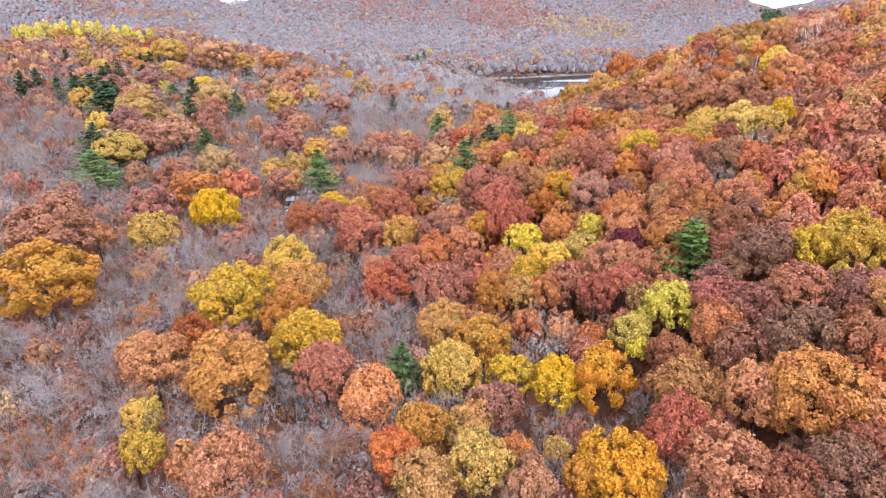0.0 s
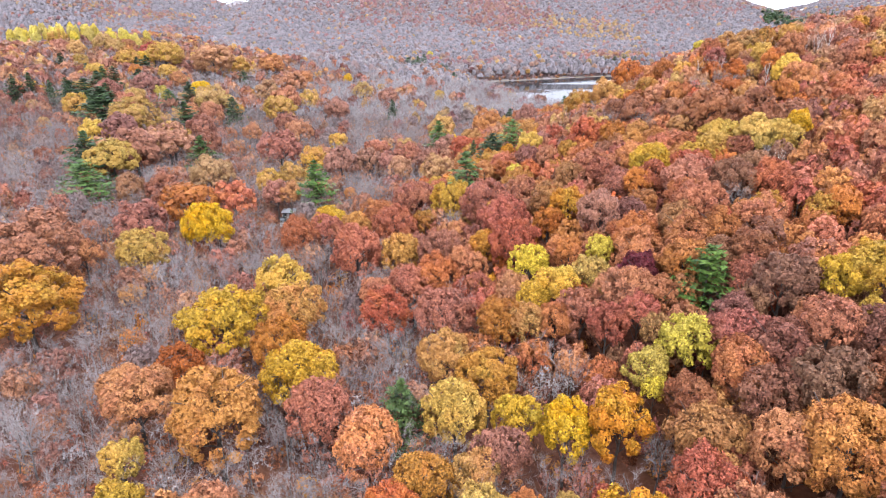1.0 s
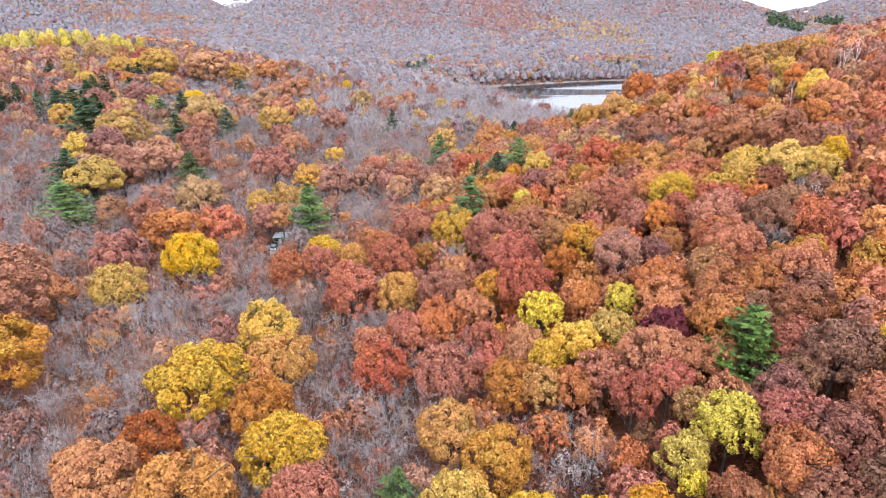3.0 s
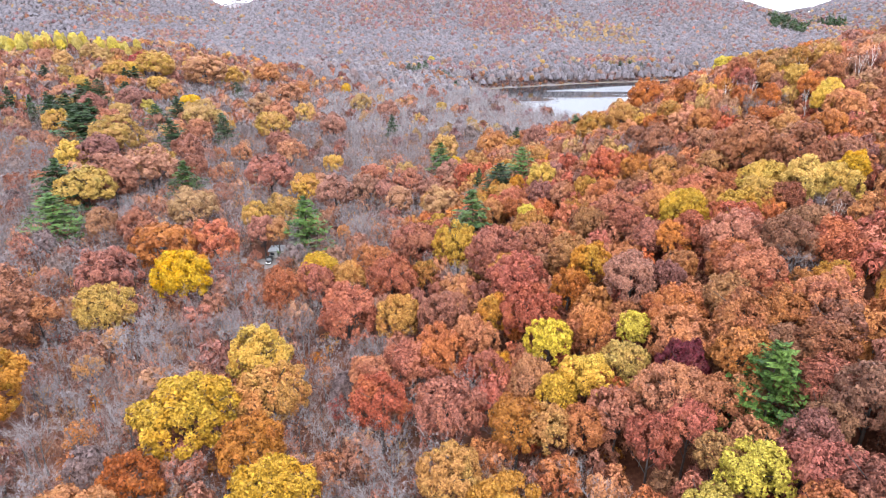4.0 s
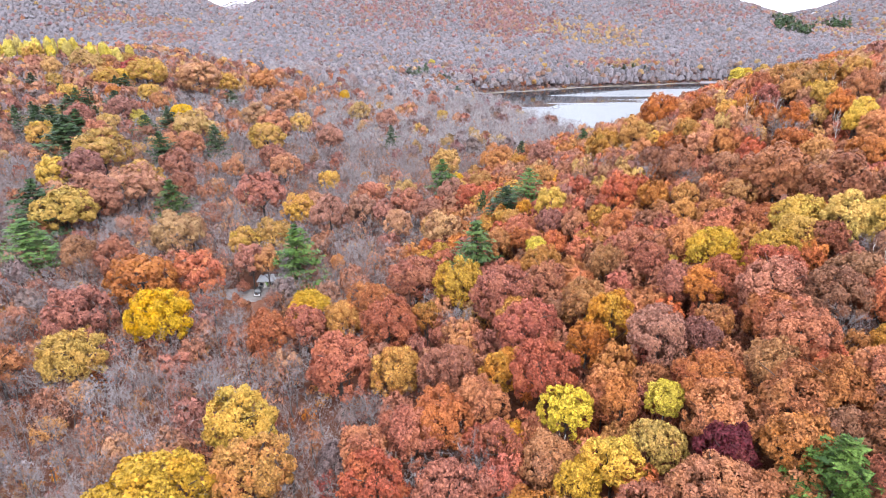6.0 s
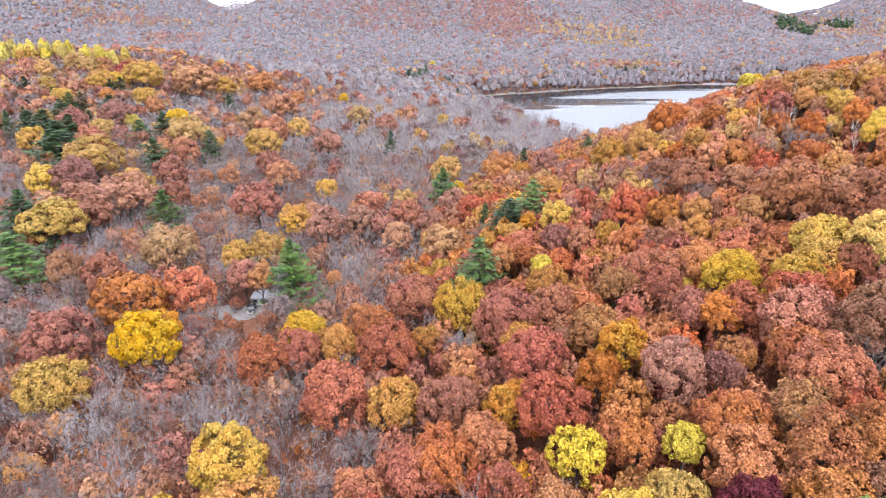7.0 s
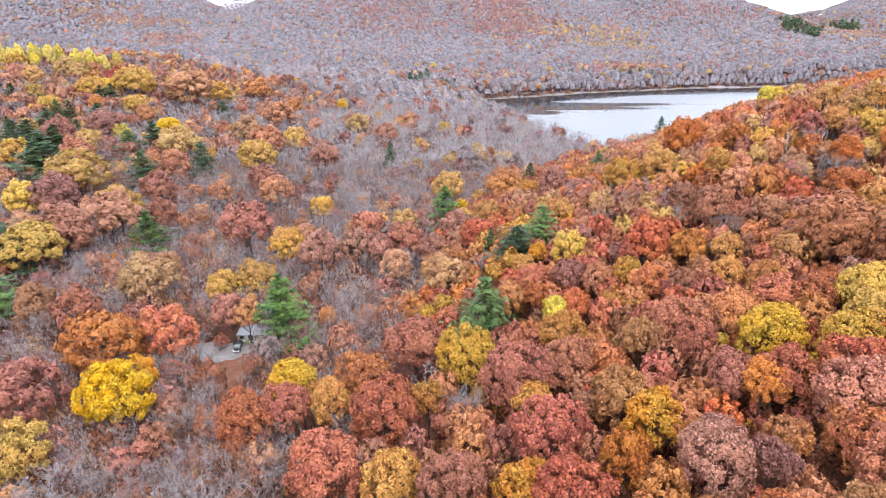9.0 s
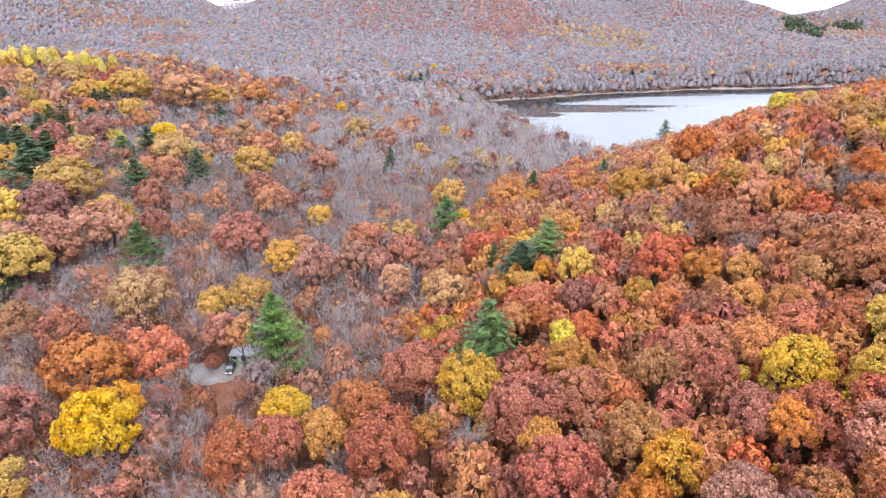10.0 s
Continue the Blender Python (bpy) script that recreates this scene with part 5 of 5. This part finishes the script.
# the valley beyond
p = np.concatenate([scatter(5, -430, 180, 420, 640, 6.8), scatter(16, 180, 520, 420, 640, 8.0), scatter(17, -640, 520, 640, 960, 8.0)])
p = p[in_view(p, 20)]
p = p[free(p, 1.5)]
leafed = mixer.uniform(0, 1, len(p)) < leaf_share(p[:, 0], p[:, 1]) * (0.4 + 1.2 * wave(p[:, 0], p[:, 1], 60, 1.0))
pl, pb = p[leafed], p[~leafed]
rad = mixer.uniform(3.2, 5.6, len(pl))
mid_shapes = [on_trunk(shifted(crown_arrays(240 + i, 95, 0.29, 16, 0.9), 1.0, 0.36, 0.64)) for i in range(5)]
woods("valley_broadleaf_woods", "scattered rust and orange crowns in the grey valley", np.column_stack([pl, ground_height(pl[:, 0], pl[:, 1]), rad, 9.5 + rad * 1.2]), mid_shapes, zone_colours(pl), 24)
deep = (pb[:, 1] > 690) & (mixer.uniform(0, 1, len(pb)) < 0.8)
for name, label, q, shapes, kinds, seed in (("valley_bare_woods", "leafless grey woods on the valley floor", pb[~deep], bare_shapes(320, 6, 6, 4, 5, (3, 0, 3), width=0.042, rings=2), ["pale_twig"], 25),
                                            ("deep_valley_woods", "soft grey leafless woods at the foot of the hills", pb[deep], [shifted(far_crown(360 + i, 14), 1.0, 0.34, 0.62) for i in range(6)], ["far_fuzz"] * 3 + ["fuzz"] * 3 + ["faded"], 35)):
    woods(name, label, np.column_stack([q, ground_height(q[:, 0], q[:, 1]), mixer.uniform(3.8, 5.6, len(q)), mixer.uniform(12, 18, len(q))]), shapes, [str(c) for c in mixer.choice(kinds, len(q))], seed)
q = pb[(pb[:, 1] < 700) & (mixer.uniform(0, 1, len(pb)) < 0.6)]
woods("valley_twig_haze", "fine grey twigs filling the crowns of leafless valley trees", np.column_stack([q, ground_height(q[:, 0], q[:, 1]), mixer.uniform(2.8, 4.4, len(q)), mixer.uniform(9, 15, len(q))]),
      [shifted(crown_arrays(370 + i, 60, 0.17, 14, 0.95, 0.5), 1.0, 0.46, 0.54) for i in range(5)], [str(c) for c in mixer.choice(["fuzz"] * 9 + ["faded"] * 2, len(q))], 36)

# low scrub on the valley floor
p = np.concatenate([scatter(20, -320, 110, 400, 640, 6.6), scatter(24, -480, 40, 640, 800, 10.0)])
p = p[in_view(p, 8)]
p = p[mixer.uniform(0, 1, len(p)) < 0.85]
woods("valley_scrub", "low brown and haze-paled orange scrub on the valley floor", np.column_stack([p, ground_height(p[:, 0], p[:, 1]), mixer.uniform(1.6, 3.2, len(p)), mixer.uniform(3, 9, len(p))]),
      [shifted(crown_arrays(290 + i, 40, 0.27, 10, 0.9, 0.5), 1.0, 0.5, 0.55) for i in range(4)],
      [str(c) for c in mixer.choice(["faded"] * 7 + ["fuzz"] * 3 + ["mauve"] * 3 + ["dusty_rust"] * 2 + ["dusty_orange"] * 4 + ["brown"] * 2, len(p))], 33)

# the far hills
p = np.concatenate([scatter(6, -1350, 1500, 960, 1500, 8.4), scatter(7, -1900, 2050, 1500, 2150, 10.4), scatter(8, -2900, 600, 2900, 3600, 26.0)])
p = p[in_view(p, 40) & (inside_lake(p[:, 0], p[:, 1]) < -5)]
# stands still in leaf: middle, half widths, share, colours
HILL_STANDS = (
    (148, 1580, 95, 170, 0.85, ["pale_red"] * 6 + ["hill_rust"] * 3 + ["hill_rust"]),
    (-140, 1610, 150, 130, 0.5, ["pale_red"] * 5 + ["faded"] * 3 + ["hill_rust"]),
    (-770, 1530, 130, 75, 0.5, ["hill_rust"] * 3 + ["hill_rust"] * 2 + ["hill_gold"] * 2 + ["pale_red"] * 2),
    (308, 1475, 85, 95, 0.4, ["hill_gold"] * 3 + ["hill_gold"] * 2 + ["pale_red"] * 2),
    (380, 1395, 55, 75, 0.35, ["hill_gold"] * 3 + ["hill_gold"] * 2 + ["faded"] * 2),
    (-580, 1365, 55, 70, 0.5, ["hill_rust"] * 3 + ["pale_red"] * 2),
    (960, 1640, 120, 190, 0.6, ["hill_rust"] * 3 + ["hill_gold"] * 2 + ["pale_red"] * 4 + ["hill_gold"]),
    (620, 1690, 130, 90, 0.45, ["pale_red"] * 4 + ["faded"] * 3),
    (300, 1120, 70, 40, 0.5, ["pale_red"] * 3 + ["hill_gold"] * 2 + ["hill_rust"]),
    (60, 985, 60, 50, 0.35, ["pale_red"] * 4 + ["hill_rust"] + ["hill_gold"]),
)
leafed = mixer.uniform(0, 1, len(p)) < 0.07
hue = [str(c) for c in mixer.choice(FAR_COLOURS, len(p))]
ragged = wave(p[:, 0], p[:, 1], 55, 4.0)
for hx, hy, hw, hd, share, kinds in HILL_STANDS:
    near_by = share * np.clip(1.5 - np.hypot((p[:, 0] - hx) / hw, (p[:, 1] - hy) / hd) + 1.1 * (ragged - 0.5), 0, 1)
    for k in np.nonzero(mixer.uniform(0, 1, len(p)) < near_by)[0]:
        leafed[k], hue[k] = True, str(mixer.choice(kinds))
pl, pb = p[leafed], p[~leafed]
far_shapes = [shifted(far_crown(260 + i, 12), 1.0, 0.30, 0.70) for i in range(6)]
rad = mixer.uniform(3.8, 6.0, len(pl))
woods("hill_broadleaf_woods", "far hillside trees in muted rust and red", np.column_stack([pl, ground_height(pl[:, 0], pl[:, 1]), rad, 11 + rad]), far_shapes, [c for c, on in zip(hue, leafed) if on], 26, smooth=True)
far_bare = [shifted(far_crown(350 + i, 6), 1.0, 0.27, 0.70) for i in range(10)]
foot = pb[:, 1] < 1120 + 0.25 * np.abs(pb[:, 0])
for name, label, q, shapes, seed in (("hill_bare_woods", "leafless hazy grey-violet woods over the far hills", pb[~foot], far_bare, 27),
                                     ("hill_foot_woods", "leafless hazy grey-violet woods at the foot of the hills", pb[foot], [shifted(far_crown(380 + i, 16), 0.95, 0.42, 0.52) for i in range(10)], 37)):
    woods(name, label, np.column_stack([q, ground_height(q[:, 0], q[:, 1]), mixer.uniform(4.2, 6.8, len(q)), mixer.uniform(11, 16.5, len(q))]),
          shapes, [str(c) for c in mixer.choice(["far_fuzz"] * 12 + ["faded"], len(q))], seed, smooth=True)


p = scatter(15, 740, 1080, 1480, 1840, 13.0)
dark_stand = np.minimum(np.hypot((p[:, 0] - 822) / 38, (p[:, 1] - 1545) / 80), np.hypot((p[:, 0] - 1010) / 28, (p[:, 1] - 1700) / 60))
p = p[(dark_stand + 0.9 * (wave(p[:, 0], p[:, 1], 45, 1.1) - 0.5) < 1) & (mixer.uniform(0, 1, len(p)) < 0.7)]
cone = []
for i in range(3):
    w, t = conifer_arrays(500 + i, 1.0, 7, 4, 40, 0.11, 0.1, 0.3, 0.3)
    cone.append((t[0] * (3.2, 3.2, 1), t[1]))
woods("hill_conifers", "dark green conifers in a patch on the far hill", np.column_stack([p, ground_height(p[:, 0], p[:, 1]), mixer.uniform(4, 6, len(p)), mixer.uniform(15, 22, len(p))]), cone, ["spruce"] * len(p), 30)

# bushes down to the water's edge on the far shore
p = scatter(18, -20, 700, 840, 1230, 4.5)
d = inside_lake(p[:, 0], p[:, 1])
p = p[(d < -2) & (d > -46)]
woods("shore_bushes", "grey and haze-paled red bushes along the far shore", np.column_stack([p, ground_height(p[:, 0], p[:, 1]), mixer.uniform(1.6, 3.2, len(p)), mixer.uniform(3, 8, len(p))]),
      [shifted(crown_arrays(270 + i, 26, 0.4, 8, 0.9), 1.0, 0.5, 0.5) for i in range(4)], [str(c) for c in mixer.choice(["faded"] * 6 + ["pale_red"] * 3 + ["mauve"] * 2 + ["tan"], len(p))], 31)
